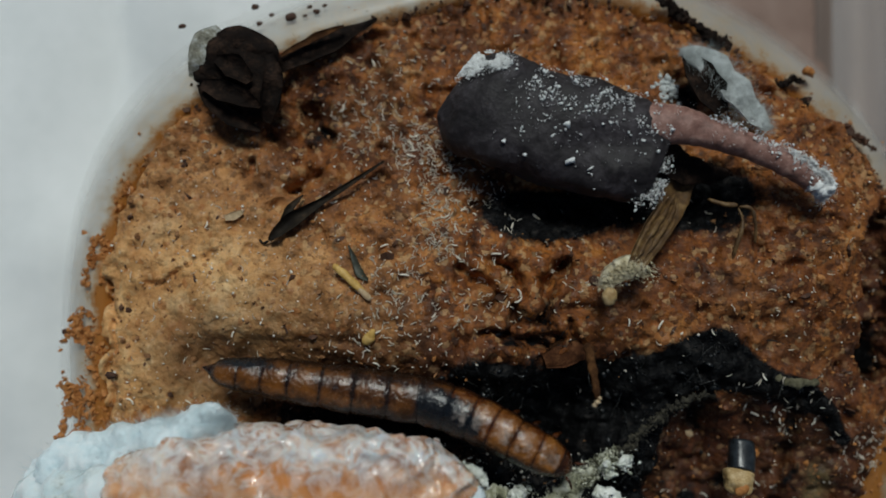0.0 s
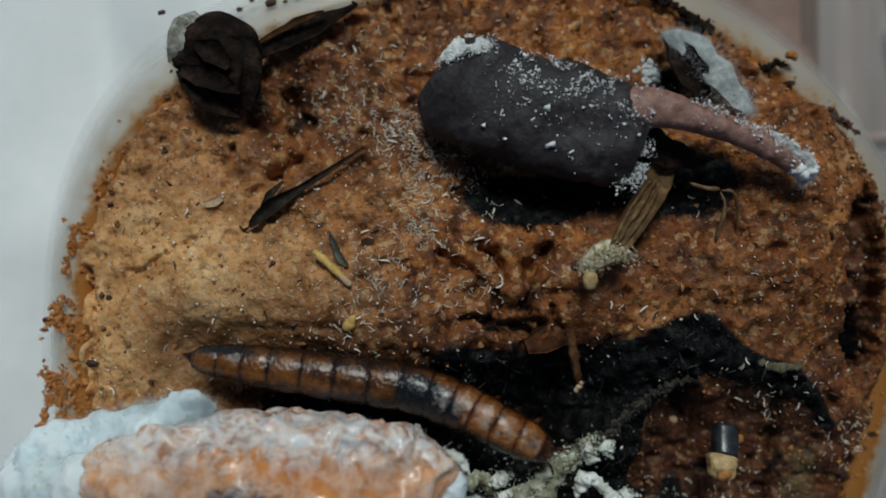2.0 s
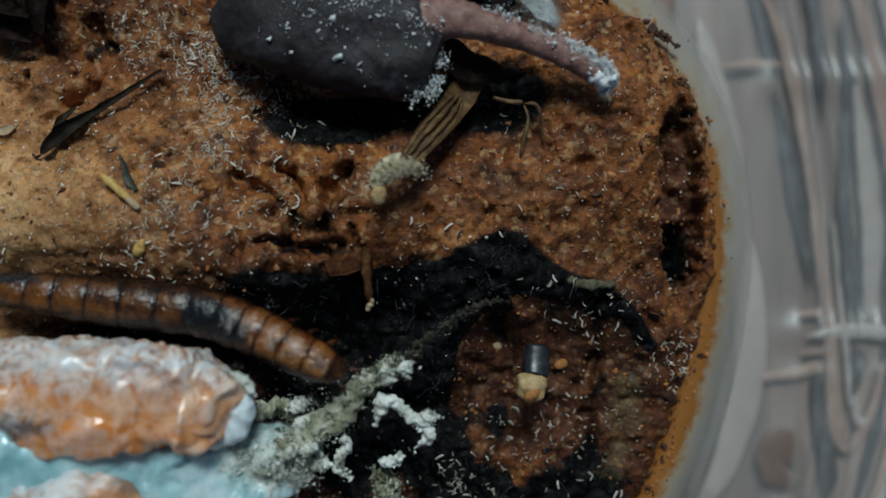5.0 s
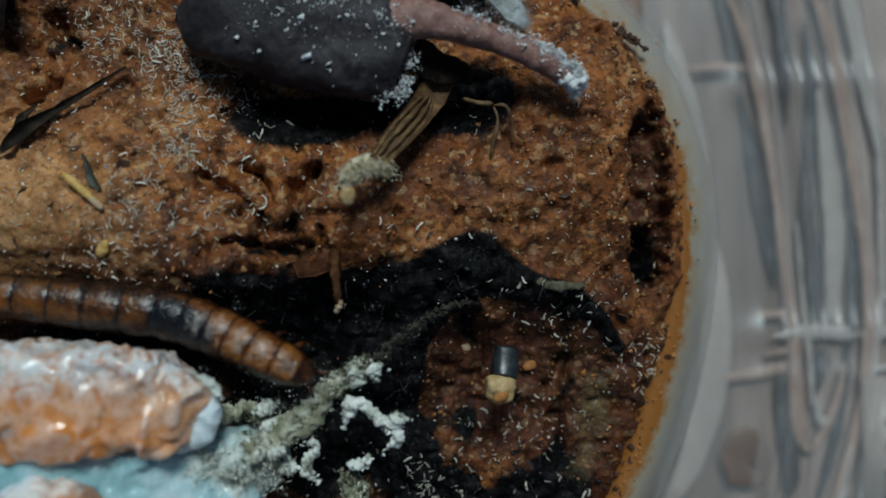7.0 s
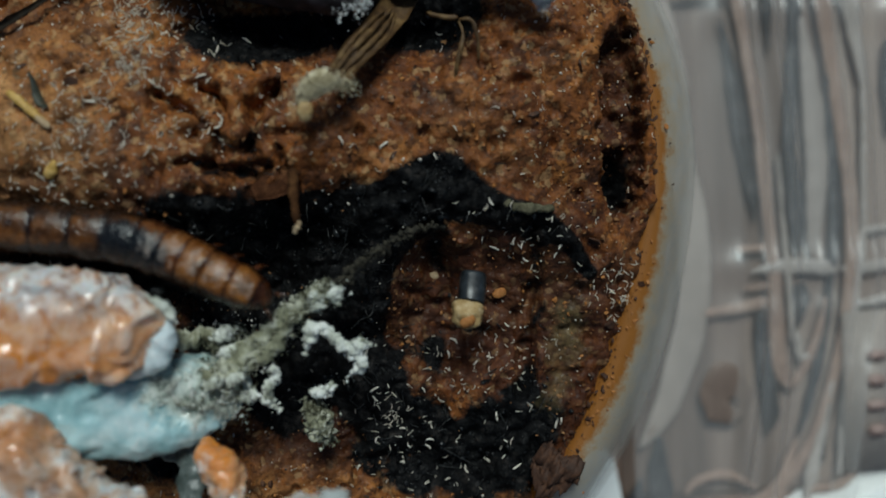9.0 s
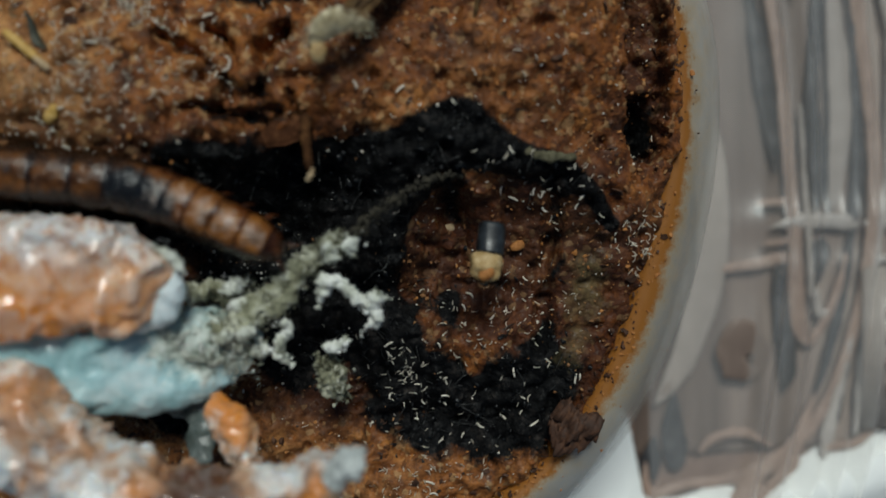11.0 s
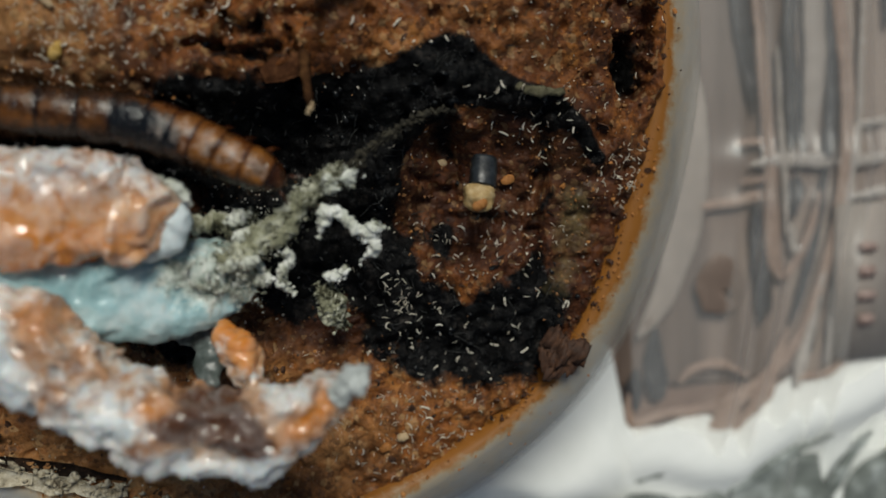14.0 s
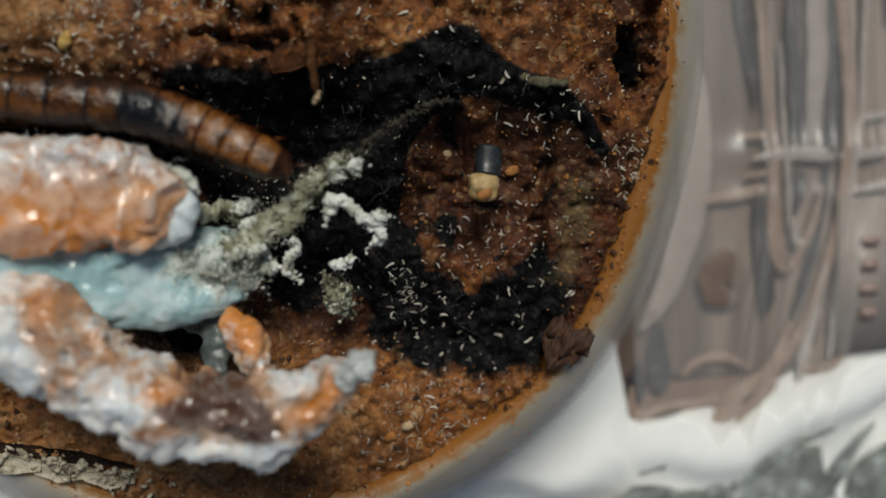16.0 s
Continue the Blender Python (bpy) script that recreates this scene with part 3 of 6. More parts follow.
BAND = [(45.2, -19.2), (46.0, -26.3), (45.5, -33.4), (44.0, -40.0)]


def basin(x, y):
    """1 inside the brown hollow that holds the black casing, 0 outside."""
    e = np.hypot((x - 36.6) / 8.8, (y + 28.8) / 9.8) + 0.30 * vnoise(x / 4.6, y / 4.6, 0, 58) + 0.09 * vnoise(x / 1.3, y / 1.3, 0, 60)
    return np.clip((1.10 - e) / 0.28, 0, 1)


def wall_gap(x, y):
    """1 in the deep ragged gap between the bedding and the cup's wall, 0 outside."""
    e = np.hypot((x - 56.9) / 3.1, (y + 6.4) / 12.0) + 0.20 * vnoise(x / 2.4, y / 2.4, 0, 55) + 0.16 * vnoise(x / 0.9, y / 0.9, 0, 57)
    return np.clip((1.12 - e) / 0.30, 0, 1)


def rot_and_shade(x, y):
    """Where the bedding is black, 0 to 1: rotted, or painted with the shade of hollows and gaps."""
    z = 1.2 * bell(x, y, 18, -20, 9, 4.2, -8) + 0.9 * bell(x, y, 33.5, -12.6, 2.6, 2.2) + 0.9 * bell(x, y, 29, -20, 4.5, 3)
    z = z + 1.2 * np.exp(-((near_line(x, y, RIDGE) / np.interp(x, [28, 38, 46, 53], [3.2, 2.6, 1.5, 1.0])) ** 2))
    z = z + 0.5 * np.exp(-((near_line(x + 1.3 * vnoise(x / 2.6, y / 2.6, 0, 61), y, BAND) / (1.3 + 0.7 * vnoise(x / 2, y / 2, 0, 62))) ** 2))
    z = z + 1.5 * bell(x, y, 35.5, -47.6, 7.2, 4.6, -5) + bell(x, y, 26.6, -39.5, 2.9, 6.5) + 0.8 * bell(x, y, 44, -46, 3, 3.5) + 0.9 * bell(x, y, 24.6, -31, 1.9, 6) + bell(x, y, 18.5, -34.5, 5.0, 4.6)
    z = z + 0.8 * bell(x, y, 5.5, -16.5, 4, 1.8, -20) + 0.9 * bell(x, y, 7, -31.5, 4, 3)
    # shade painted under pod and stalk, in the wall gap, beside the larva
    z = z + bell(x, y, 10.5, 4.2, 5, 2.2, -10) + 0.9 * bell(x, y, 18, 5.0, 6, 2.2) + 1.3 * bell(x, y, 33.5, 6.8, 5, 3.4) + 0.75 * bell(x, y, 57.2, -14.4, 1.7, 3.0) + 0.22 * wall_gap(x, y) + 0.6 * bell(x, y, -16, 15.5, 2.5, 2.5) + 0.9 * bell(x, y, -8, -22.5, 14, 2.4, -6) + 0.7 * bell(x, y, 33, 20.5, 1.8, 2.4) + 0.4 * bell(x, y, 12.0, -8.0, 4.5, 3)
    # shade painted in the hollow under the rind
    z = z + 0.8 * bell(x, y, 1, -45.5, 6, 3.5, -20) + 0.9 * bell(x, y, 14, -40.5, 3, 3)
    # rot kept out of the basin; shade painted in its pit and round the casing
    z = z * (1 - 0.92 * basin(x, y)) + (0.3 * np.clip(vnoise(x / 2.8, y / 2.8, 0, 63), 0, 1) + 0.3 * bell(x, y, 36, -37, 8, 2.6)) * basin(x, y) - 0.9 * np.clip(vnoise(x / 3.0, y / 3.0, 0, 64) - 0.1, 0, 1) * bell(x, y, 34, -45, 10, 8) + 0.55 * bell(x, y, 33.8, -22.4, 1.0, 2.0, 15) + 0.6 * bell(x, y, 38.8, -31.4, 1.6, 1.4) + 0.35 * bell(x, y, 33, -34, 4, 2.6)
    # shade painted along the cracks
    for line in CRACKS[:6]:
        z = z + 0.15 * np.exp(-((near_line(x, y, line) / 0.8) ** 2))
    return np.clip(z + 0.25 * bell(x, y, 49, -42, 4, 5), 0, 1)


def height(x, y, fine=True):
    """Height of the bedding, mm."""
    h = -4 + 11 * bell(x, y, 0, -12, 28, 16) + 7 * bell(x, y, 46, 2, 16, 14)
    d = near_line(x, y, [p[:2] for p in LARVA])
    h = h - 3.6 * np.exp(-((d / 3.4) ** 2)) - 6.0 * bell(x, y, -8, -22.5, 13, 2.6, -6)
    h = h - 7.5 * bell(x, y, 17.0, -19.5, 6.0, 3.4, -10) - 2.0 * bell(x, y, 27, -15.5, 5, 2.5) - 6 * bell(x, y, 12, -29, 5, 5)
    h = h - 6.0 * basin(x, y) * bell(x, y, 34.5, -30.0, 7.0, 6.5) - 4.0 * bell(x, y, 33.6, -22.6, 1.2, 2.0, 15) - 4.5 * bell(x, y, 17, -38.5, 4.5, 4.5) - 4 * bell(x, y, 22, -32.5, 3, 2)
    h = h + 2.0 * np.exp(-((near_line(x, y, RIDGE) / 1.9) ** 2)) - 2.6 * np.exp(-((near_line(x + 0.8 * vnoise(x / 2, y / 2, 0, 59), y, BAND) / 1.0) ** 2)) - 3.0 * bell(x, y, 33, -49, 7, 4)
    # the deep gap along the cup's wall, and the hollow beside the dark pod
    h = h - 5.5 * wall_gap(x, y) * (0.9 + 0.3 * vnoise(x / 2.3, y / 2.3, 0, 5)) - 4.0 * bell(x, y, 57.3, -14.6, 1.7, 2.8, 12)
    h = h - 4.5 * bell(x, y, 13, 5.5, 7, 2.4, -12) - 6.5 * bell(x, y, 33.5, 6.2, 4.2, 3.6) - 2.5 * bell(x, y, 33, 20, 2.5, 2.5)
    h = h - 2.8 * bell(x, y, -15.5, 16.5, 3.5, 3.0)
    jx, jy = x + 0.7 * vnoise(x / 1.5, y / 1.5, 0, 51) + 0.9 * vnoise(x / 4, y / 4, 0, 53), y + 0.7 * vnoise(x / 1.5, y / 1.5, 0, 52) + 0.9 * vnoise(x / 4, y / 4, 0, 54)
    for k, line in enumerate(CRACKS):
        d = near_line(jx, jy, line)
        h = h - (0.9 if k == 6 else 2.8 if k < 6 else 1.9) * np.exp(-((d / (0.28 if k == 6 else 0.6 if k < 6 else 0.45)) ** 2)) - (0.15 if k == 6 else 0.5) * np.exp(-((d / 1.3) ** 2))
    h = h - 2.2 * np.exp(-((near_line(jx, jy, [(-43.2, -4), (-42.6, -12), (-43.6, -20), (-44.6, -28)]) / 0.6) ** 2))
    h = h + 1.2 * np.exp(-((near_line(jx, jy, [(42, -15.2), (47, -16.2), (52.5, -19.6), (56, -24)]) / 1.3) ** 2))
    # broken clods
    clod = bell(x, y, 12, -8, 6, 6) + 1.1 * bell(x, y, -17, 12, 12, 8) + 0.35
    h = h + clod * 0.9 * vnoise(x / 2.4, y / 2.4, 0, 11)
    h = h + 0.7 * vnoise(x / 7.0, y / 7.0, 0, 3)
    wetter = 1 - 0.75 * np.clip(1.4 * bell(x, y, -32, -8, 16, 14), 0, 1)
    wetter = wetter + 1.1 * bell(x, y, -17, 11, 11, 7)
    h = h - wetter * 2.2 * np.clip(vnoise(x / 1.9, y / 1.9, 0, 13) - 0.38, 0, 1) - wetter * 1.6 * np.clip(vnoise(x / 4.4, y / 4.4, 0, 14) - 0.42, 0, 1)
    if fine:
        rot = rot_and_shade(x, y)
        h = h + (0.8 * rot + 1.1 * basin(x, y)) * abs(vnoise(x / 2.6, y / 2.6, 0, 24)) + (0.40 + 0.35 * rot) * vnoise(x / 1.3, y / 1.3, 0, 21) + (0.22 + 0.2 * rot) * abs(vnoise(x / 0.62, y / 0.62, 0, 22)) + 0.10 * vnoise(x / 0.31, y / 0.31, 0, 23)
    return h


def bedding():
    step = 0.3
    xs, ys = np.arange(-54, 68, step), np.arange(-77, 40, step)
    x, y = np.meshgrid(xs, ys)
    th, r = np.arctan2(y - CENTRE[1], x - CENTRE[0]), np.hypot(x - CENTRE[0], y - CENTRE[1])
    ragged = 0.9 * vnoise(x / 3.1, y / 3.1, 0, 31) + 0.6 * vnoise(x / 1.1, y / 1.1, 0, 32)
    inside = cup_radius(th) + ragged - r
    h = height(x, y)
    h = h - 1.2 * np.exp(-np.clip(inside, 0, None) / 1.5)
    h = np.where(inside < 0, h - np.minimum(9, 5.0 * -inside), h)
    keep = inside > -2.0
    ids = np.where(keep, np.cumsum(keep).reshape(keep.shape) - 1, -1)
    q = np.stack([ids[:-1, :-1], ids[:-1, 1:], ids[1:, 1:], ids[1:, :-1]], -1).reshape(-1, 4)
    q = q[(q >= 0).all(1)]
    v = np.c_[x[keep], y[keep], h[keep]]
    vx, vy = v[:, 0], v[:, 1]
    # dry bran, and painted brightness: window falloff at left, lifted shadow below rind
    dry_and_lit = np.clip(0.45 * bell(vx, vy, -10, -63, 22, 7) + 1.5 * bell(vx, vy, -37, -8, 11.5, 10.5) + 0.16 * bell(vx, vy, -14, -6, 10, 7) + 0.10 * vnoise(vx / 6, vy / 6, 0, 41), 0, 1)
    # damp patches, and shade painted in the basin, larva's furrow and wall gap
    damp_and_shade = np.clip(1.4 * bell(vx, vy, 17, -43, 6, 5) + 1.2 * bell(vx, vy, 49, -33, 10, 13) + 1.1 * basin(vx, vy) + 1.3 * wall_gap(vx, vy) + 0.25 * bell(vx, vy, 47, 2, 12, 11) + 0.4 * bell(vx, vy, 30, 4, 11, 5) + 0.5 * bell(vx, vy, -15, 14, 9, 7) + 0.12 * bell(vx, vy, 14, -10, 6, 4) + 1.1 * np.exp(-((near_line(vx, vy, [q[:2] for q in LARVA]) / 7.0) ** 2)) + 0.25 * vnoise(vx / 7, vy / 7, 0, 43), 0, 1)
    moss = np.clip(0.75 * bell(vx, vy, 50.5, -32, 3.0, 5.5) + 0.5 * bell(vx, vy, 47.5, -42, 3, 4) + 0.35 * bell(vx, vy, 21, -42, 3, 3), 0, 1)
    # these masks carry painted light and shade besides rot and moisture
    ob = solid("bedding_ground", v, q, M_BED, attrs={"dry_and_lit": dry_and_lit, "rot": rot_and_shade(vx, vy), "moss": moss, "damp_and_shade": damp_and_shade})
    tagged(ob, "damp brown bran bedding, rotted black in places, filling the cup", "bedding", kind="structure")


bedding()


# ---- the cup, the tray it stands in, and the table ----
def cup():
    base = thing("plastic_cup", (CENTRE[0], CENTRE[1], -36.0), "cloudy white plastic cup with a rust-stained rim", "cup")
    th = np.linspace(0, 2 * np.pi, 220, endpoint=False)
    r0 = cup_radius(th)

    def ring(name, profile, label, stain):
        rows = []
        st, cl = [], []
        for (out, z), s in zip(profile, stain):
            rr = r0 + out + 0.25 * np.sin(5 * th + out)
            rows.append(np.c_[CENTRE[0] + rr * np.cos(th), CENTRE[1] + rr * np.sin(th), np.full_like(th, z)])
            right = np.exp(-((th / 0.9) ** 2)) + np.exp(-(((th - 2 * np.pi) / 0.9) ** 2))
            cl.append(np.clip((out - 3.6 - 2.0 * right) / 4.5, 0, 0.92))
            st.append(s * (0.70 + 0.75 * np.exp(-(((th - 3.2) / 0.5) ** 2)) + 0.7 * np.exp(-((th - 0.0) / 0.9) ** 2) + 0.7 * np.exp(-((th - 2 * np.pi) / 0.9) ** 2)))
        v = np.vstack(rows)
        return solid(name, v, grid_faces(len(profile), len(th), True), M_CUP, base, label, attrs={"stain": np.concatenate(st), "clear": np.concatenate(cl)})

    ring("rim", [(-2.2, -12), (-1.2, -7.0), (-0.2, -4.6), (0.6, -4.0), (1.6, -3.9), (2.8, -4.3), (4.4, -5.4), (6.0, -7.2), (7.2, -9.0), (7.9, -9.4), (8.6, -10.2), (9.4, -12.0), (10.2, -15.0), (11.2, -20.0), (12.2, -28.0), (12.8, -36.0)], "rust-stained cloudy rim", [1.2, 1.2, 1.2, 1.05, 0.72, 0.46, 0.3, 0.2, 0.12, 0.06, 0.02, 0, 0, 0, 0, 0])
    ring("wall", [(0.6, -6.6), (1.0, -7.4), (-1.0, -20.0), (-3.0, -35.6), (-4.0, -36.0), (-4.0, -35.2), (-2.2, -19.5), (-0.6, -7.4)], "", [0.3] * 8)


cup()


def bar(name, parent, size, at, mat, label="", soft=0.2):
    """A bevelled block, in mm."""
    bm = bmesh.new()
    bmesh.ops.create_cube(bm, size=1)
    bmesh.ops.scale(bm, vec=size, verts=bm.verts)
    bmesh.ops.bevel(bm, geom=list(bm.edges), offset=soft, segments=2, affect="EDGES")
    v = np.array([q.co[:] for q in bm.verts]) + at
    f = [[q.index for q in g.verts] for g in bm.faces]
    bm.free()
    return solid(name, v, f, mat, parent, label)


def tray():
    base = thing("clear_lid", (100, -30, -36.2), "clear moulded plastic lid lying beside the cup, ridged and embossed", "lid")
    xs, ys = np.arange(68, 150, 0.5), np.arange(-112, 62, 0.6)
    x, y = np.meshgrid(xs, ys)
    z = np.full_like(x, -34.5)
    bowed = x + 0.0022 * (y + 20) ** 2
    for at, wide, tall in ((89.5, 1.6, 2.6), (94.6, 1.4, 2.8), (100, 2.4, 2.0), (104.4, 1.4, 2.8), (108.4, 1.5, 3.0)):
        z = z + tall * np.exp(-(((bowed - at) / wide) ** 2))
    for at, wide, tall in ((-35, 3.0, 1.0), (-27.5, 3.2, 1.4), (14, 3.2, 1.2)):
        z = z + tall * np.exp(-(((y - at) / wide) ** 2)) * np.clip((x - 80) / 6, 0, 1)
    z = z + 0.5 * vnoise(x / 5, y / 14, 0, 61)
    z = z - 0.02 * np.clip(-70 - y, 0, 30) ** 1.5
    solid("lid_sheet", np.c_[x.ravel(), y.ravel(), np.clip(z, -35.9, None).ravel()], grid_faces(*x.shape), M_CLEAR, base).visible_shadow = False
    # dark reflections in the clear plastic, put in as dark grooves
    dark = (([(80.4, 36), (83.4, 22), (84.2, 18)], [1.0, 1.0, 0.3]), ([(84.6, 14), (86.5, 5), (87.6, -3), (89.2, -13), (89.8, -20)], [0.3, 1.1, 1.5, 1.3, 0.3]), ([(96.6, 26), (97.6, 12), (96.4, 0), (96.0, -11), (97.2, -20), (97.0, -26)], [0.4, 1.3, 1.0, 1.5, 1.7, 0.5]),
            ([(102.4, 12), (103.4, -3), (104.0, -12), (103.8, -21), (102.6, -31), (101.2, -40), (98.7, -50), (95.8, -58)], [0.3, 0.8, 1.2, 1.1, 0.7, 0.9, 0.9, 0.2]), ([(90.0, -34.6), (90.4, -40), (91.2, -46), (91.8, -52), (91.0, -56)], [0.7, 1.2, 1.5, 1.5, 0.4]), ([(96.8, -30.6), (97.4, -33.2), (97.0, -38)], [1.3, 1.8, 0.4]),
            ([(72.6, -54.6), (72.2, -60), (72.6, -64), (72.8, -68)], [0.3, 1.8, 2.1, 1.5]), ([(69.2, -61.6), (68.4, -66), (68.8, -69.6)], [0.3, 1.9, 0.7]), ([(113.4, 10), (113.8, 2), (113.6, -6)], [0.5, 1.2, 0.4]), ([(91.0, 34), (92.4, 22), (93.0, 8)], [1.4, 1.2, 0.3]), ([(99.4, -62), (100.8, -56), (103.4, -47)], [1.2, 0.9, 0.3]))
    tan = (([(82.8, 30), (86.3, 22), (88.9, 8), (90.9, -6), (92.0, -20), (92.9, -30), (93.0, -36), (93.6, -44.7), (95.2, -48.4)], [1.0, 1.2, 1.1, 1.1, 1.1, 1.2, 1.5, 1.5, 0.8]), ([(97.6, 32), (101, 22), (104, 3), (105.8, -10), (106.6, -20), (106, -31), (104.0, -42), (101.0, -52), (97.0, -60), (91.0, -66.6)], [1.4, 1.4, 1.3, 1.3, 1.3, 1.1, 1.0, 1.0, 1.2, 1.6]),
           ([(95.2, -48.2), (98.1, -44), (100.6, -38), (101.6, -33)], [0.9, 0.9, 0.7, 0.3]), ([(67.4, -66.0), (68.2, -71.2), (73.7, -70.4), (79.8, -70.0), (86.0, -69.0), (93.0, -64.5), (96.2, -56)], [0.5, 0.9, 0.8, 0.9, 1.5, 1.6, 0.6]), ([(80.0, -34.8), (86, -34.4), (92.6, -33.2)], [0.8, 1.0, 1.0]), ([(76.4, -65.2), (79.0, -62.8), (84.0, -62.2), (89.4, -64.8)], [0.5, 0.7, 0.8, 0.5]),
           ([(86.6, -69.6), (82.6, -74), (77.6, -78.4)], [2.6, 1.7, 0.3]), ([(93.4, -66.6), (88.0, -72.4), (82.0, -78.2)], [1.6, 0.9, 0.2]), ([(86.6, -24.6), (92.0, -24.4)], [0.6, 0.7]), ([(87.6, -31.2), (92.6, -30.6)], [0.5, 0.7]), ([(75.0, 17.2), (80, 17.6), (86, 17.4)], [0.5, 0.8, 0.6]), ([(97.0, -65.4), (103.4, -65.0), (108.0, -61.8), (114, -60.2)], [0.8, 0.7, 0.6, 0.5]))
    # pale strips put in for the cup's own rim line and a streak
    faint = (([(72, 26), (75.6, 8), (76.4, -2), (77.2, -11), (78.8, -20), (79.0, -32), (77.0, -41), (73.4, -50.5), (69, -57)], [2.0, 2.6, 2.8, 2.8, 2.9, 2.9, 2.8, 2.4, 1.0]), ([(98.4, 14), (100, 0), (100.6, -13), (99.4, -26)], [0.8, 1.8, 2.0, 1.2]))
    # glare on the lid, put in as pale ribs
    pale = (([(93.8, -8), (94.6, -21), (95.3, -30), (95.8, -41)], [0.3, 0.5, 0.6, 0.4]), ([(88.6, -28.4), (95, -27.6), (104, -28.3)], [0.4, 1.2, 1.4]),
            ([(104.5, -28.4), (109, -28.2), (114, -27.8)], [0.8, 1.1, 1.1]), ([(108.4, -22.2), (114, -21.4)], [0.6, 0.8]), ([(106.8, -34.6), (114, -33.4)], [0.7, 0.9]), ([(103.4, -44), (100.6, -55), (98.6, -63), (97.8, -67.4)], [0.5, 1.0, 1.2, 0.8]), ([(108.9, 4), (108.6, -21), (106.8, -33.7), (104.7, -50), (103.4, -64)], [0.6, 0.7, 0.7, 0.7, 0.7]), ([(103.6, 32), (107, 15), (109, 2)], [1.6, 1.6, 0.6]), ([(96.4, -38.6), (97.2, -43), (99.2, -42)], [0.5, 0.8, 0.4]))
    for group, mat, words in ((dark, M_SLOT, "moulded groove coloured dark grey for a dark reflection in the plastic"), (tan, M_TAN, "tan moulded rib"), (pale, M_MILKY, "moulded rib coloured milky for the glare on it"), (faint, M_PLATE, "faint pale strip put in for the cup's rim line and a pale streak")):
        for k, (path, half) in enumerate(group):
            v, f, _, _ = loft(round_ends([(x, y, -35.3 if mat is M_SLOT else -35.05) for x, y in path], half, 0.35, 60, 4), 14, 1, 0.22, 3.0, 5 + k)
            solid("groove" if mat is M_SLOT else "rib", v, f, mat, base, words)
    v, f, _, _ = loft(round_ends([(79.6, -46.8, -34.6), (83.4, -48.6, -34.4), (87.0, -52.2, -34.6)], [3.6, 5.0, 3.4], 0.4, 40, 1.8), 30, 0.8, 0.9, 5, 6)
    solid("embossed_boss", v, f, M_MAT, base, "raised pinkish boss")
    plate = bar("marked_plate", base, (11, 27, 1.2), (109.5, -49, -34.0), M_PLATE, "milky raised plate", 0.4)
    # raised marks that cannot be read: plain bars
    for k, (ln, wd) in enumerate(((3.4, 1.0), (3.0, 1.2), (3.4, 1.0), (2.8, 1.2))):
        bar("raised_bar", plate, (ln, wd * 1.6, 1.0), (109.2, -43.0 - 4.2 * k, -33.0), M_TABLE_MARK, "blurred raised bar", 0.25)


M_TABLE_MARK = simple("pinkish_raised_plastic", (0.30, 0.20, 0.175), (0.38, 0.27, 0.24), (0.48, 0.37, 0.34), 4.0, 0.3, 0.05)
tray()


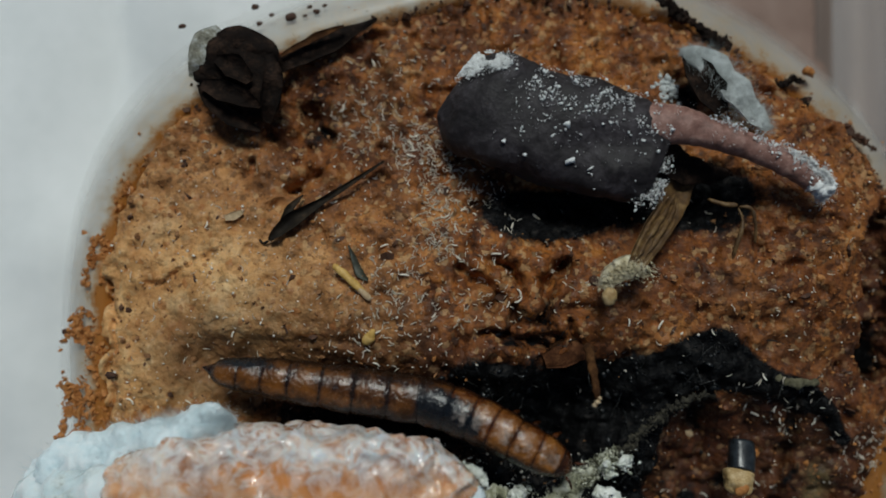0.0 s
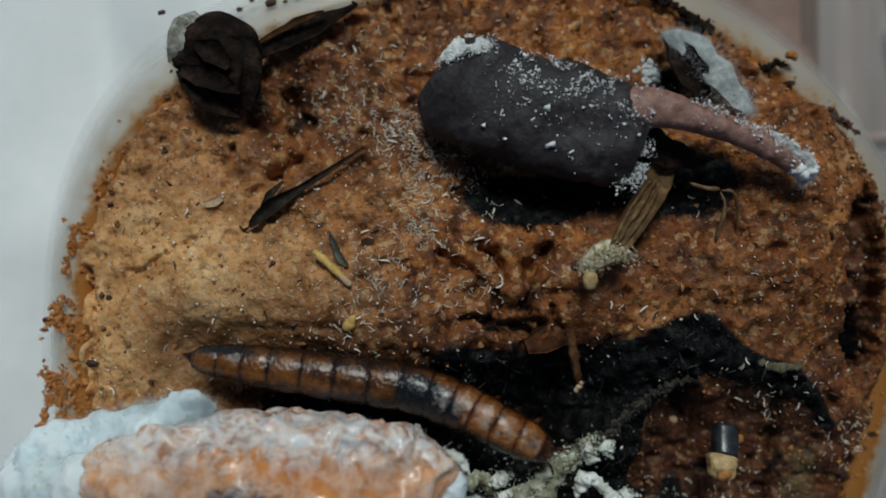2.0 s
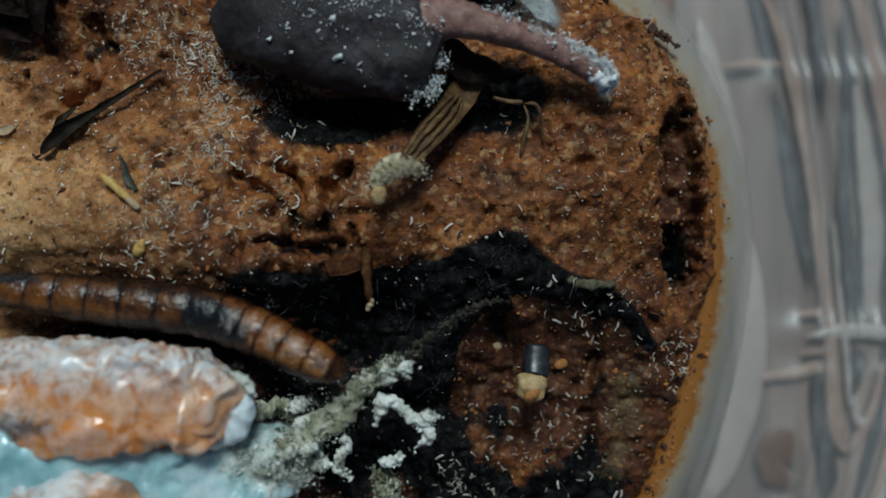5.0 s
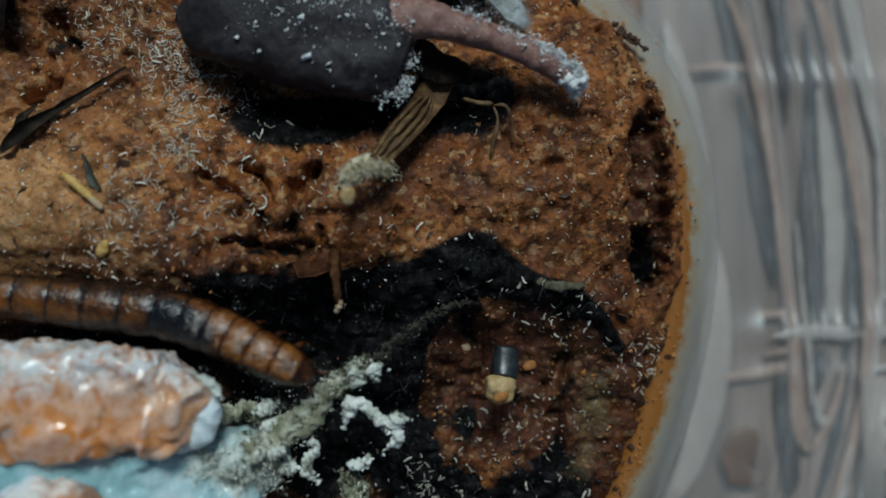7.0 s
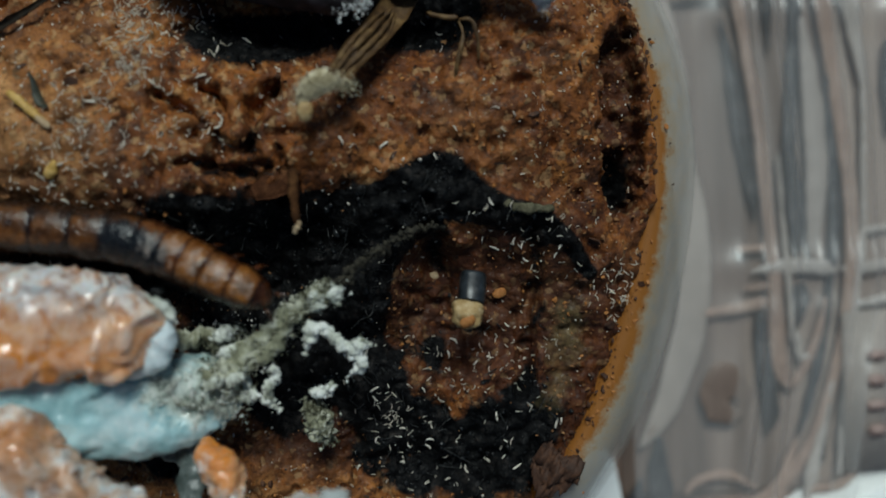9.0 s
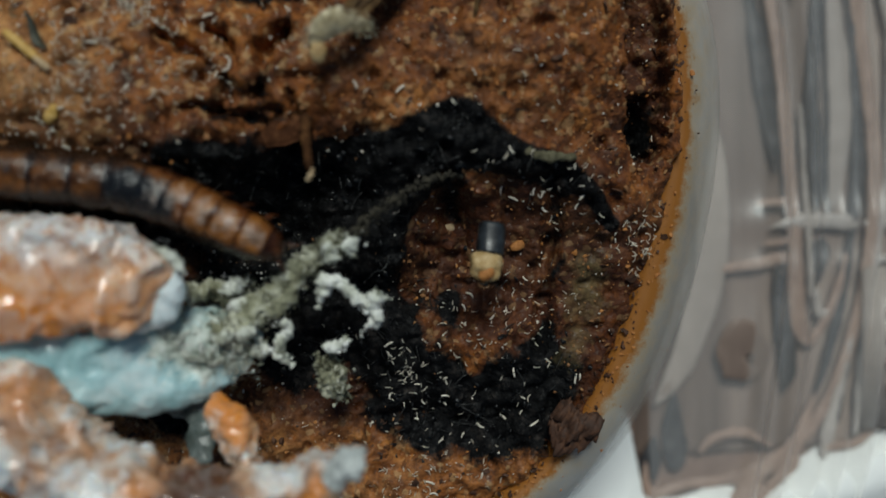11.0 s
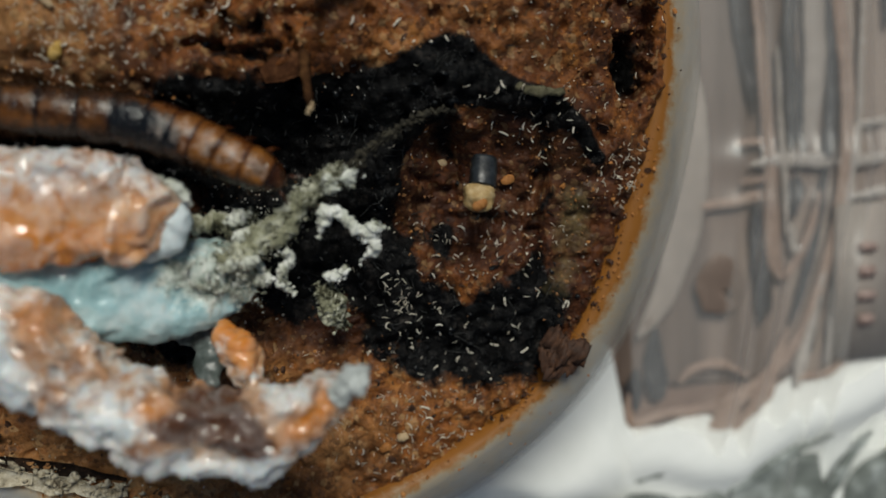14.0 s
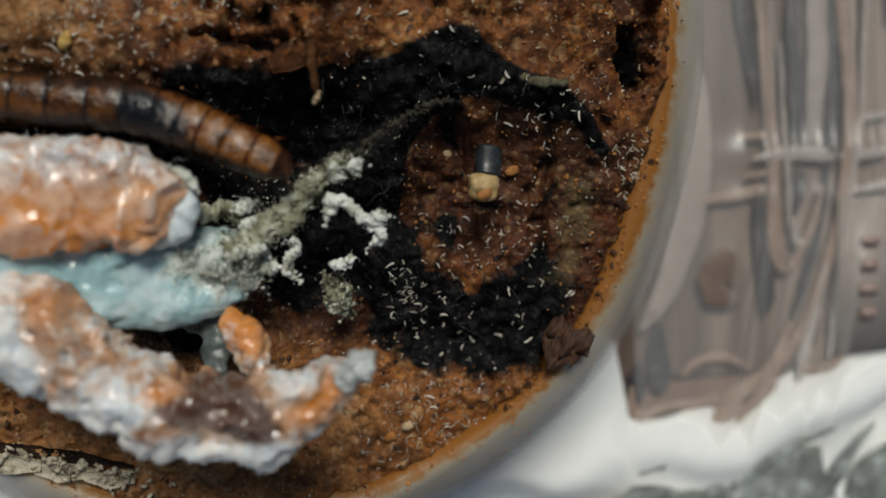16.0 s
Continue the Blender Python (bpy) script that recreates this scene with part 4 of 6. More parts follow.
def table_and_paper():
    x, y = np.meshgrid(np.linspace(-420, 420, 31), np.linspace(-400, 400, 31))
    ob = solid("table_ground", np.c_[x.ravel(), y.ravel(), np.full(x.size, -37.0)], grid_faces(*x.shape), M_TABLE)
    tagged(ob, "pinkish brown tabletop under the cup", "table", kind="structure")

    def sheet(name, x0, x1, y0, edge, seed, label, mat, category, lift=0.0, crease=0.1, fold=0.0):
        """A limp sheet whose far edge follows knots of x, y."""
        xs, us = np.linspace(x0, x1, 160), np.linspace(0, 1, 60)
        gx, gu = np.meshgrid(xs, us)
        ex, ey = np.array(edge, float).T
        far = np.interp(gx, ex, ey) + 0.5 * vnoise(gx / 2.5, 0.0, 1, seed)
        gy = y0 + (far - y0) * gu
        crest = np.interp(gx, [50, 62, 72, 87, 97, 114, 190], [-80, -79, -78.5, -79.5, -73, -67.5, -54]) + 1.6 * vnoise(gx / 9, 0.0, 3, seed)
        gz = fold * np.exp(-(((gy - crest) / 4.0) ** 2)) + 0.6 * fold * np.exp(-(((gy - crest + 14 + 0.3 * gx - 28) / 3.0) ** 2)) - 36.6 + lift + 0.9 * (1 + fbm(gx, gy, 0, 22, 2, 0.5, seed)) * 0.5 + crease * (5.0 * abs(vnoise(gx / 34, gy / 46, 0, seed + 3)) + 2.0 * abs(vnoise(gx / 15, gy / 19, 0, seed + 4)))
        ob = solid(name, np.c_[gx.ravel(), gy.ravel(), gz.ravel()], grid_faces(*gx.shape), mat)
        ob.modifiers.new("thickness", "SOLIDIFY").thickness = 0.0003
        return tagged(ob, label, category)

    sheet("white_sheet", -210, 18, -230, [(-210, 190), (18, 185)], 4, "creased white paper towel on the table under the cup", M_PAPER, "paper", 0.0, 1.3)
    # a white sheet put in for glare on curved clear plastic
    sheet("white_sheet", 21, 190, -180, [(21, -50), (58, -54), (64.5, -58), (67, -70), (69, -72.2), (80, -71), (87, -73.2), (93, -67.8), (97.3, -65.6), (103.6, -65.4), (107, -62.6), (114, -60.6), (190, -46)], 9, "bright white sheet with a jagged edge, put in for glare on clear plastic", M_PAPER, "paper", 0.0, 0.4, 3.2)
    # a grey-green sheet put in for the shade below that glare
    cloth = sheet("grey_shade_sheet", 52, 190, -180, [(52, -90), (60, -86), (66, -81.6), (70, -82.5), (79, -85), (85, -83.5), (92, -80.4), (97, -78.6), (100.6, -78.4), (101.6, -84), (104, -89), (106, -84), (109, -81), (114, -78.5), (190, -60)], 15, "grey-green folded sheet put in for the shade below the white glare", M_SHADE_SHEET, "cloth", 1.8, 0.8, 1.6)
    # darker streaks across the glare, put in as folds
    for k, (path, half) in enumerate((([(84.5, -85, -33.4), (91, -80.6, -32.8), (97.5, -77.4, -33.0), (104, -75.6, -33.4)], [1.2, 1.0, 0.7, 0.2]), ([(100, -90, -32.6), (104.6, -82, -32.4), (110.6, -75, -32.8)], [1.4, 1.1, 0.3]), ([(66, -81.4, -33.6), (73, -79.8, -33.0), (83, -79.6, -33.2)], [0.8, 0.7, 0.2]), ([(106.5, -91, -32.4), (109.4, -84.5, -32.0), (114.5, -78.4, -32.2)], [2.4, 2.2, 0.8]))):
        v, f, _, _ = loft(round_ends(path, half, 0.7, 50, 3), 18, 1, 0.3, 4.0, 90 + k)
        solid("fold", v, f, M_SHADE_SHEET, cloth)
    # the streaky mat seen through the clear lid
    gx, gy = np.meshgrid(np.linspace(66, 190, 100), np.linspace(-66, 150, 120))
    gz = -36.7 + 0.35 * vnoise(gx / 2.2, gy / 30, 0, 71)
    ob = solid("woven_mat", np.c_[gx.ravel(), gy.ravel(), gz.ravel()], grid_faces(*gx.shape), M_MAT)
    ob.modifiers.new("thickness", "SOLIDIFY").thickness = 0.0004
    tagged(ob, "pinkish grey mat under the clear lid", "mat")


table_and_paper()


# ---- the larva ----
def larva():
    base = thing("beetle_larva", (-8, -18, 3.0), "glossy amber beetle larva with dark bands lying in a furrow", "larva")
    rows = spline(LARVA, 200)
    run = np.r_[0, np.cumsum(np.linalg.norm(np.diff(rows, axis=0), axis=1))]
    total = run[-1]
    s01 = run / total
    # half-width along the body, tail to head
    wide = np.interp(s01, [0, 0.02, 0.05, 0.10, 0.2, 0.35, 0.55, 0.7, 0.82, 0.92, 0.97, 1.0], [0.25, 0.85, 1.6, 2.05, 2.45, 2.7, 2.85, 2.8, 2.6, 2.3, 1.8, 1.1])
    joints = [0.035, 0.10, 0.165, 0.235, 0.32, 0.405, 0.495, 0.58, 0.655, 0.72, 0.78, 0.84, 0.90, 0.96]

    def stretch(a, b, count):
        s = np.linspace(a, b, count)
        return s, np.stack([np.interp(s, s01, rows[:, k]) for k in range(3)], -1), np.interp(s, s01, wide)

    for k, (a, b) in enumerate(zip(joints[:-1], joints[1:])):
        s, c, w = stretch(a - 0.006, b + 0.004, 18)
        u = (s - a) / (b - a)
        swell = 1 + 0.045 * np.sin(np.pi * np.clip(u, 0, 1)) - 0.05 * (u > 0.97) - 0.10 * np.clip(-u * 12, 0, 1) + 0.012
        hh = w * swell * 0.92
        v, f, _, ang = loft(np.c_[c, w * swell, hh], 40, rough=0.05, size=1.5, seed=k)
        uu = np.r_[np.repeat(u, 40), 0, 1]
        band_and_shade = np.clip(1 - abs(uu - 0.98) / 0.10, 0, 1) + 0.8 * np.clip(1 - abs(uu) / 0.05, 0, 1)
        # shade painted round the sides and underside of each segment
        band_and_shade = np.maximum(band_and_shade, 0.95 * np.clip((0.74 - np.sin(ang)) * 1.5, 0, 1))
        band_and_shade = np.maximum(band_and_shade, 1.05 * np.clip(np.cos(ang) * 1.3 - 0.2, 0, 1))  # shade painted nearly black on the flank away from the sun
        stain = 1.1 * bell(v[:, 0], v[:, 1], 0.0, -19.4, 3.4, 1.7, -25) + 0.8 * bell(v[:, 0], v[:, 1], -24.5, -13.6, 4.0, 0.9, -6) + 0.5 * bell(v[:, 0], v[:, 1], -10, -19.6, 6.0, 0.9, -8)
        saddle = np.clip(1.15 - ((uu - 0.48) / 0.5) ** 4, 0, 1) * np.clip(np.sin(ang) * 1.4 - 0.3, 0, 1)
        # painted window sheen, strongest on the front segments
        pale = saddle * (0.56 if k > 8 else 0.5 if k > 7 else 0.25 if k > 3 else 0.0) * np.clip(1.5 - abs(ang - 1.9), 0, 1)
        solid("segment", v, f, M_LARVA if k < 8 else M_LARVAHEAD, base, attrs={"band_and_shade": np.clip(band_and_shade, 0, 1), "stain": stain, "saddle": saddle, "pale": pale})
    s, c, w = stretch(0.0, 0.045, 12)
    v, f, _, _ = loft(np.c_[c, w * np.linspace(0.2, 1, 12) ** 0.6, w * np.linspace(0.2, 1, 12) ** 0.6 * 0.9], 24)
    solid("tail_tip", v, f, M_LARVA, base, "dark pointed tail tip", attrs={"band_and_shade": np.full(len(v), 0.35), "stain": np.zeros(len(v))})
    s, c, w = stretch(0.945, 1.0, 14)
    p = np.linspace(0, 1, 14)
    v, f, _, _ = loft(np.c_[c, w * np.sqrt(np.clip(1 - p**3, 0.02, 1)) * 0.98, w * np.sqrt(np.clip(1 - p**3, 0.02, 1)) * 0.8], 28, rough=0.06, size=1.0)
    head = solid("head", v, f, M_LARVAHEAD, base, "dark rust head", attrs={"band_and_shade": 0.35 + 0.3 * np.sin(v[:, 0] * 2), "stain": np.zeros(len(v))})
    hc, ahead = rows[-1], (rows[-1] - rows[-12]) / np.linalg.norm(rows[-1] - rows[-12])
    side = np.cross(ahead, (0, 0, 1))
    for sg in (-1, 1):
        p0 = hc + side * sg * 0.9 - ahead * 0.3
        st = round_ends([p0, p0 + ahead * 0.9 + side * sg * 0.4, p0 + ahead * 1.6 + side * sg * 1.0], [0.22, 0.12], [0.22, 0.12], 8)
        v, f, _, _ = loft(st, 8)
        solid("antenna", v, f, M_LARVAHEAD, head, attrs={"band_and_shade": np.zeros(len(v)), "stain": np.zeros(len(v))})
    for k, at in enumerate((0.80, 0.86, 0.92)):
        c = np.array([np.interp(at, s01, rows[:, q]) for q in range(3)])
        for sg in (-1, 1):
            p0 = c + side * sg * 1.7 - (0, 0, 1.5)
            st = round_ends([p0, p0 + side * sg * 0.9 + ahead * 0.5 - (0, 0, 0.6), p0 + side * sg * 1.4 + ahead * 1.2 - (0, 0, 2.0)], [0.45, 0.32, 0.12], [0.45, 0.32, 0.12], 12)
            v, f, _, _ = loft(st, 10)
            solid("leg", v, f, M_LARVAHEAD, base, attrs={"band_and_shade": np.full(len(v), 0.55), "stain": np.zeros(len(v))})


larva()


# ---- the mouldy fruit rind ----
def zones(v, *bells):
    """Sum of soft round places: strength, x, y, half-sizes, turn."""
    return sum(k * bell(v[:, 0], v[:, 1], *b) for k, *b in bells)


def rind():
    rng = np.random.default_rng(5)
    base = thing("mouldy_fruit_rind", (-6, -38, -4.0), "curled rotten orange fruit rind with white and blue mould", "fruit")
    up = round_ends([(-38, -30, 7), (-34, -28.8, 8.2), (-24, -27.0, 9.2), (-12, -27.2, 10.2), (-6, -27.6, 10.4), (-1.5, -28.2, 10.8), (4.0, -27.6, 11.6)], [4.5, 5.6, 6.0, 6.1, 5.8, 4.8, 1.2], [5.5, 5.8, 5.8, 5.4, 5.0, 4.0, 2.0], 150, 5)
    v, f, u, a = loft(up, 100, 0.6, 1.2, 8.0, 3, 5, 0.42)
    v, relief = rumple(v, f, 1.2, 5.2, 3)
    v, _ = rumple(v, f, 0.25, 1.7, 4)
    top = np.clip((v[:, 1] + 27.0) / 4, 0, 1)
    white = 0.30 * top + zones(v, (0.35, -30, -25, 5, 5), (0.32, -13, -23.5, 5, 2.4), (0.30, -1, -25.0, 3, 1.6, -25), (0.28, -6.0, -26.5, 1.6, 4, 10)) - 0.10
    orange = zones(v, (0.85, -18, -32.5, 9, 2.0), (0.6, -9, -31.0, 6, 2.0), (0.5, -20, -25.5, 4, 2)) + 0.1
    brown = zones(v, (0.75, -22.5, -30, 3.0, 2.2, 20), (0.45, -16, -28.5, 2.4, 2.0), (0.35, -9.5, -24.5, 1.6, 2.4))
    solid("upper_lobe", v, f, M_RIND, base, "orange flesh under a web of white mould", attrs={"white": white, "orange": orange, "brown": brown, "web": np.clip(0.25 + 0.75 * top + 0.3 * relief, 0, 1)})
    low = round_ends([(-27, -36.4, 6), (-18.3, -39.2, 9), (-13.9, -41.2, 11.4), (-10.2, -43.3, 13.5), (-6.8, -45.9, 14.5), (-2.2, -48.3, 15.5), (2.2, -50.3, 16), (7.4, -51.0, 16.5), (12.7, -50.0, 17.5), (16.8, -48.5, 18.5), (20.6, -45.8, 19.5)], [4.6, 4.9, 4.9, 4.6, 4.4, 4.0, 3.9, 4.4, 3.9, 3.1, 1.8], [8, 8, 7.5, 6.5, 5.8, 5.2, 4.8, 4.6, 4.2, 3.4, 2.2], 170, 3.5)
    v, f, u, a = loft(low, 90, 0.8, 1.1, 6.0, 8, 4, 0.45)
    v, relief = rumple(v, f, 1.7, 5.0, 21, False)
    v, _ = rumple(v, f, 0.8, 2.6, 22)
    v, _ = rumple(v, f, 0.35, 1.2, 23)
    outer = np.clip(-np.cos(a) if np.mean(v[np.cos(a) > 0.8, 1]) > np.mean(v[np.cos(a) < -0.8, 1]) else np.cos(a), 0, 1)
    white = 0.27 + 0.5 * outer**1.5 + 0.4 * (relief - 0.4) + 0.42 * np.clip((-8 - v[:, 0]) / 6, 0, 1) + zones(v, (0.55, -3.8, -47.8, 2.8, 2.4), (0.6, 4.6, -54.0, 3.2, 2.0), (0.5, 13.3, -47.6, 2.0, 2.6), (0.35, -7.4, -41.0, 1.6, 2.4, 30), (0.4, -13.5, -43.5, 3.0, 1.6, -30), (0.55, 19.8, -45.8, 1.8, 1.8), (-0.5, 5.6, -49.0, 3.4, 2.4), (-0.4, 9.2, -50.6, 2.0, 2.0), (-0.55, 16.8, -48.6, 2.4, 1.2, 30), (-0.45, -10.5, -39.0, 3.0, 2.2, -35))
    brown = zones(v, (0.95, 6.2, -48.6, 3.0, 2.2), (0.7, 9.4, -51.0, 1.6, 1.6), (0.5, -8.0, -42.6, 2.2, 0.8, 35), (0.5, -14.5, -38.5, 2.6, 1.6), (0.45, -11.4, -41.0, 1.2, 0.8), (0.4, -5.0, -44.4, 1.6, 0.8, 30), (0.45, 1.6, -48.6, 1.4, 1.0), (0.5, 11.5, -52.2, 1.4, 1.2))
    orange = zones(v, (0.45, -10.2, -38.4, 2.4, 1.6, -35), (0.6, 0.6, -47.8, 2.4, 1.5), (0.8, 17.0, -48.4, 3.0, 1.2, 30), (0.3, -16, -41, 3, 2))
    solid("lower_lobe", v, f, M_RIND2, base, "brown flesh with a wet skin of white mould", attrs={"white": white, "orange": orange, "brown": brown, "web": np.full(len(v), 0.15)})
    mid = round_ends([(-34, -31, 7), (-26, -32.4, 9), (-18, -34.4, 9.4), (-10, -36, 8.4), (-2, -37.0, 6.8), (5, -36.8, 4.8), (11, -35.8, 3.4)], [6, 6, 6, 6.2, 5.8, 5.0, 3.0], [5, 5, 4.6, 4.2, 3.8, 3.2, 2.4], 130, 2.6)
    v, f, _, _ = loft(mid, 90, 0.8, 0.9, 7.0, 14, 3, 0.4)
    v, _ = rumple(v, f, 0.9, 8.0, 31, False)
    v, _ = rumple(v, f, 0.5, 2.6, 34)
    froth = zones(v, (0.8, 7.5, -35.0, 4.0, 3.4), (0.45, 1.5, -35.5, 3.0, 2.2), (0.25, 5, -39, 3, 2))
    # painted shade of two wrinkles and the lower edge
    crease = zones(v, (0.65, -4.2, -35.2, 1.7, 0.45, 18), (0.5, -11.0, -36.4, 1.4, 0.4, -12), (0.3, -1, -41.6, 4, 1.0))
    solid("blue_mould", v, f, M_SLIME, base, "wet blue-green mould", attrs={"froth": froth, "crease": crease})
    for path, hw, hh in (([(-1.5, -40.5, 5.6), (2.6, -42.2, 5.0), (4.4, -44.6, 5.5), (4.6, -48.6, 9.0)], [1.4, 2.0, 1.5, 1.6], [0.8, 0.8, 0.5, 0.8]), ([(-2.6, -33.4, 8.2), (0.6, -34.2, 8.0), (4.0, -34.4, 7.4)], [0.7, 1.1, 0.5], [0.9, 1.0, 0.6])):
        v, f, _, _ = loft(round_ends(path, hw, hh, 60, 3), 30, 1, 0.5, 2.2, 35, 4, 0.5)
        solid("slime_strand", v, f, M_GREYSLIME, base, "stretched strand of grey-green slime")
    edge = round_ends([(4.0, -27.4, 11.6), (2.8, -29.6, 11.4), (0.8, -31.4, 10.8), (-2.4, -32.8, 9.6)], [0.9, 2.1, 2.4, 1.5], [1.0, 1.5, 1.6, 1.0], 70, 2.4)
    v, f, _, _ = loft(edge, 44, 0.9, 0.55, 2.4, 33, 5, 0.5)
    solid("pale_edge", v, f, M_COTTON, base, "pale blue-white torn edge")
    v, f, _, _ = loft(round_ends([(1.8, -24.6, 12.4), (3.6, -26.0, 12.6), (4.6, -27.8, 12.2)], [0.3, 0.5, 0.3], [0.4, 0.5, 0.4], 40, 2.2), 30, 1, 0.4, 0.8, 36, 5, 0.65)
    solid("cream_edge", v, f, M_CRUSTTIP, base, "cream crust on the torn end")
    nub = round_ends([(6.4, -40.8, 8.6), (7.4, -43.0, 9.8), (8.6, -45.4, 10.4), (10.0, -48.2, 10.6)], [1.7, 1.9, 2.1, 2.0], [1.7, 1.8, 1.9, 1.8], 60, 1.3)
    v, f, _, _ = loft(nub, 44, 1.0, 0.6, 2.4, 9, 5, 0.5)
    v, _ = rumple(v, f, 0.4, 1.8, 42, False)
    solid("orange_nub", v, f, M_RIND, base, "bright orange tongue of flesh", attrs={"white": 0.15 + zones(v, (0.5, 9.4, -48, 2, 2.0), (0.3, 6.4, -44, 0.9, 2)), "orange": zones(v, (0.75, 8.0, -42, 2, 2), (0.3, 9.4, -45.5, 1.5, 2)), "brown": zones(v, (0.3, 8.6, -41.6, 1, 1)), "web": np.full(len(v), 0.1)})
    # the pale slime and cotton at the rind's far end
    cot = round_ends([(-52, -31, 0.0), (-44, -28.5, 2.0), (-36, -24.6, 5.0), (-29, -21.6, 8.0), (-24.5, -20.2, 10.0)], [4.0, 5.0, 3.6, 2.2, 0.8], [4.0, 5.0, 4.6, 3.4, 1.5], 80, 2.2)
    v, f, _, _ = loft(cot, 50, 0.9, 1.4, 4.0, 23, 5, 0.6)
    solid("cotton_mould", v, f, M_COTTON, base, "pale blue cottony mould")
    end = round_ends([(-54, -33, 1.0), (-44, -30.5, 5.0), (-37, -30.0, 8.0), (-31, -32.6, 9.4), (-24, -36.5, 10.0)], [5.0, 5.0, 4.2, 3.4, 2.4], [4.0, 4.4, 4.4, 3.6, 2.6], 90, 2.6)
    v, f, _, _ = loft(end, 60, 0.85, 1.2, 5.0, 27, 4, 0.5)
    solid("pale_slime", v, f, M_PALESLIME, base, "wet bluish-white slime", attrs={"froth": zones(v, (0.5, -44, -27.5, 4, 3)), "crease": np.zeros(len(v))})
    pick = cot[rng.integers(6, 78, 9000)]
    an = rng.uniform(0.1, 3.0, 9000)
    way = np.c_[rng.normal(size=9000) * 0.4, np.cos(an), np.sin(an)]
    v, f = hairs(pick[:, :3] + way * np.c_[pick[:, 3], pick[:, 3], pick[:, 4]] * 0.97, way, 1.0, 0.016, rng)
    solid("cotton_fluff", v, f, M_COTTON, base, "pale blue fluff")
    # fluff at the tip and along the ridges
    v, f, _, _ = loft(round_ends([(18.6, -47.6, 20.4), (20.6, -45.6, 21.0), (22.4, -44.4, 20.6)], [1.0, 1.5, 1.1], [1.0, 1.3, 1.0], 40, 1.8), 34, 0.9, 0.9, 1.4, 63, 5, 0.6)
    solid("mould_tuft", v, f, M_GREYMOULD, base, "cream-grey mould tuft")
    iv = low[rng.integers(150, 168, 500)]
    way = rng.normal(size=(500, 3)) + (0.5, 0.2, 0.6)
    v, f = hairs(iv[:, :3] + way / np.linalg.norm(way, axis=1, keepdims=True) * iv[:, 3:4] * 0.9, way, 0.8, 0.03, rng)
    solid("tip_fluff", v, f, M_GREYMOULD, base, "grey mould fluff")
    iv = up[rng.integers(8, 142, 1400)]
    an = rng.uniform(0.4, 2.9, 1400)
    way = np.c_[rng.normal(size=1400) * 0.4, np.cos(an - 0.3), np.sin(an)]
    v, f = hairs(iv[:, :3] + way * np.c_[iv[:, 3], iv[:, 3], iv[:, 4]] * 0.97, way, 0.6, 0.02, rng)
    solid("ridge_fluff", v, f, M_MOULD, base, "short white mould fluff")


rind()


M_TWIG = simple("olive_rotten_twig", (0.008, 0.007, 0.005), (0.026, 0.022, 0.013), (0.085, 0.075, 0.048), 1.1, 0.8, 0.4)


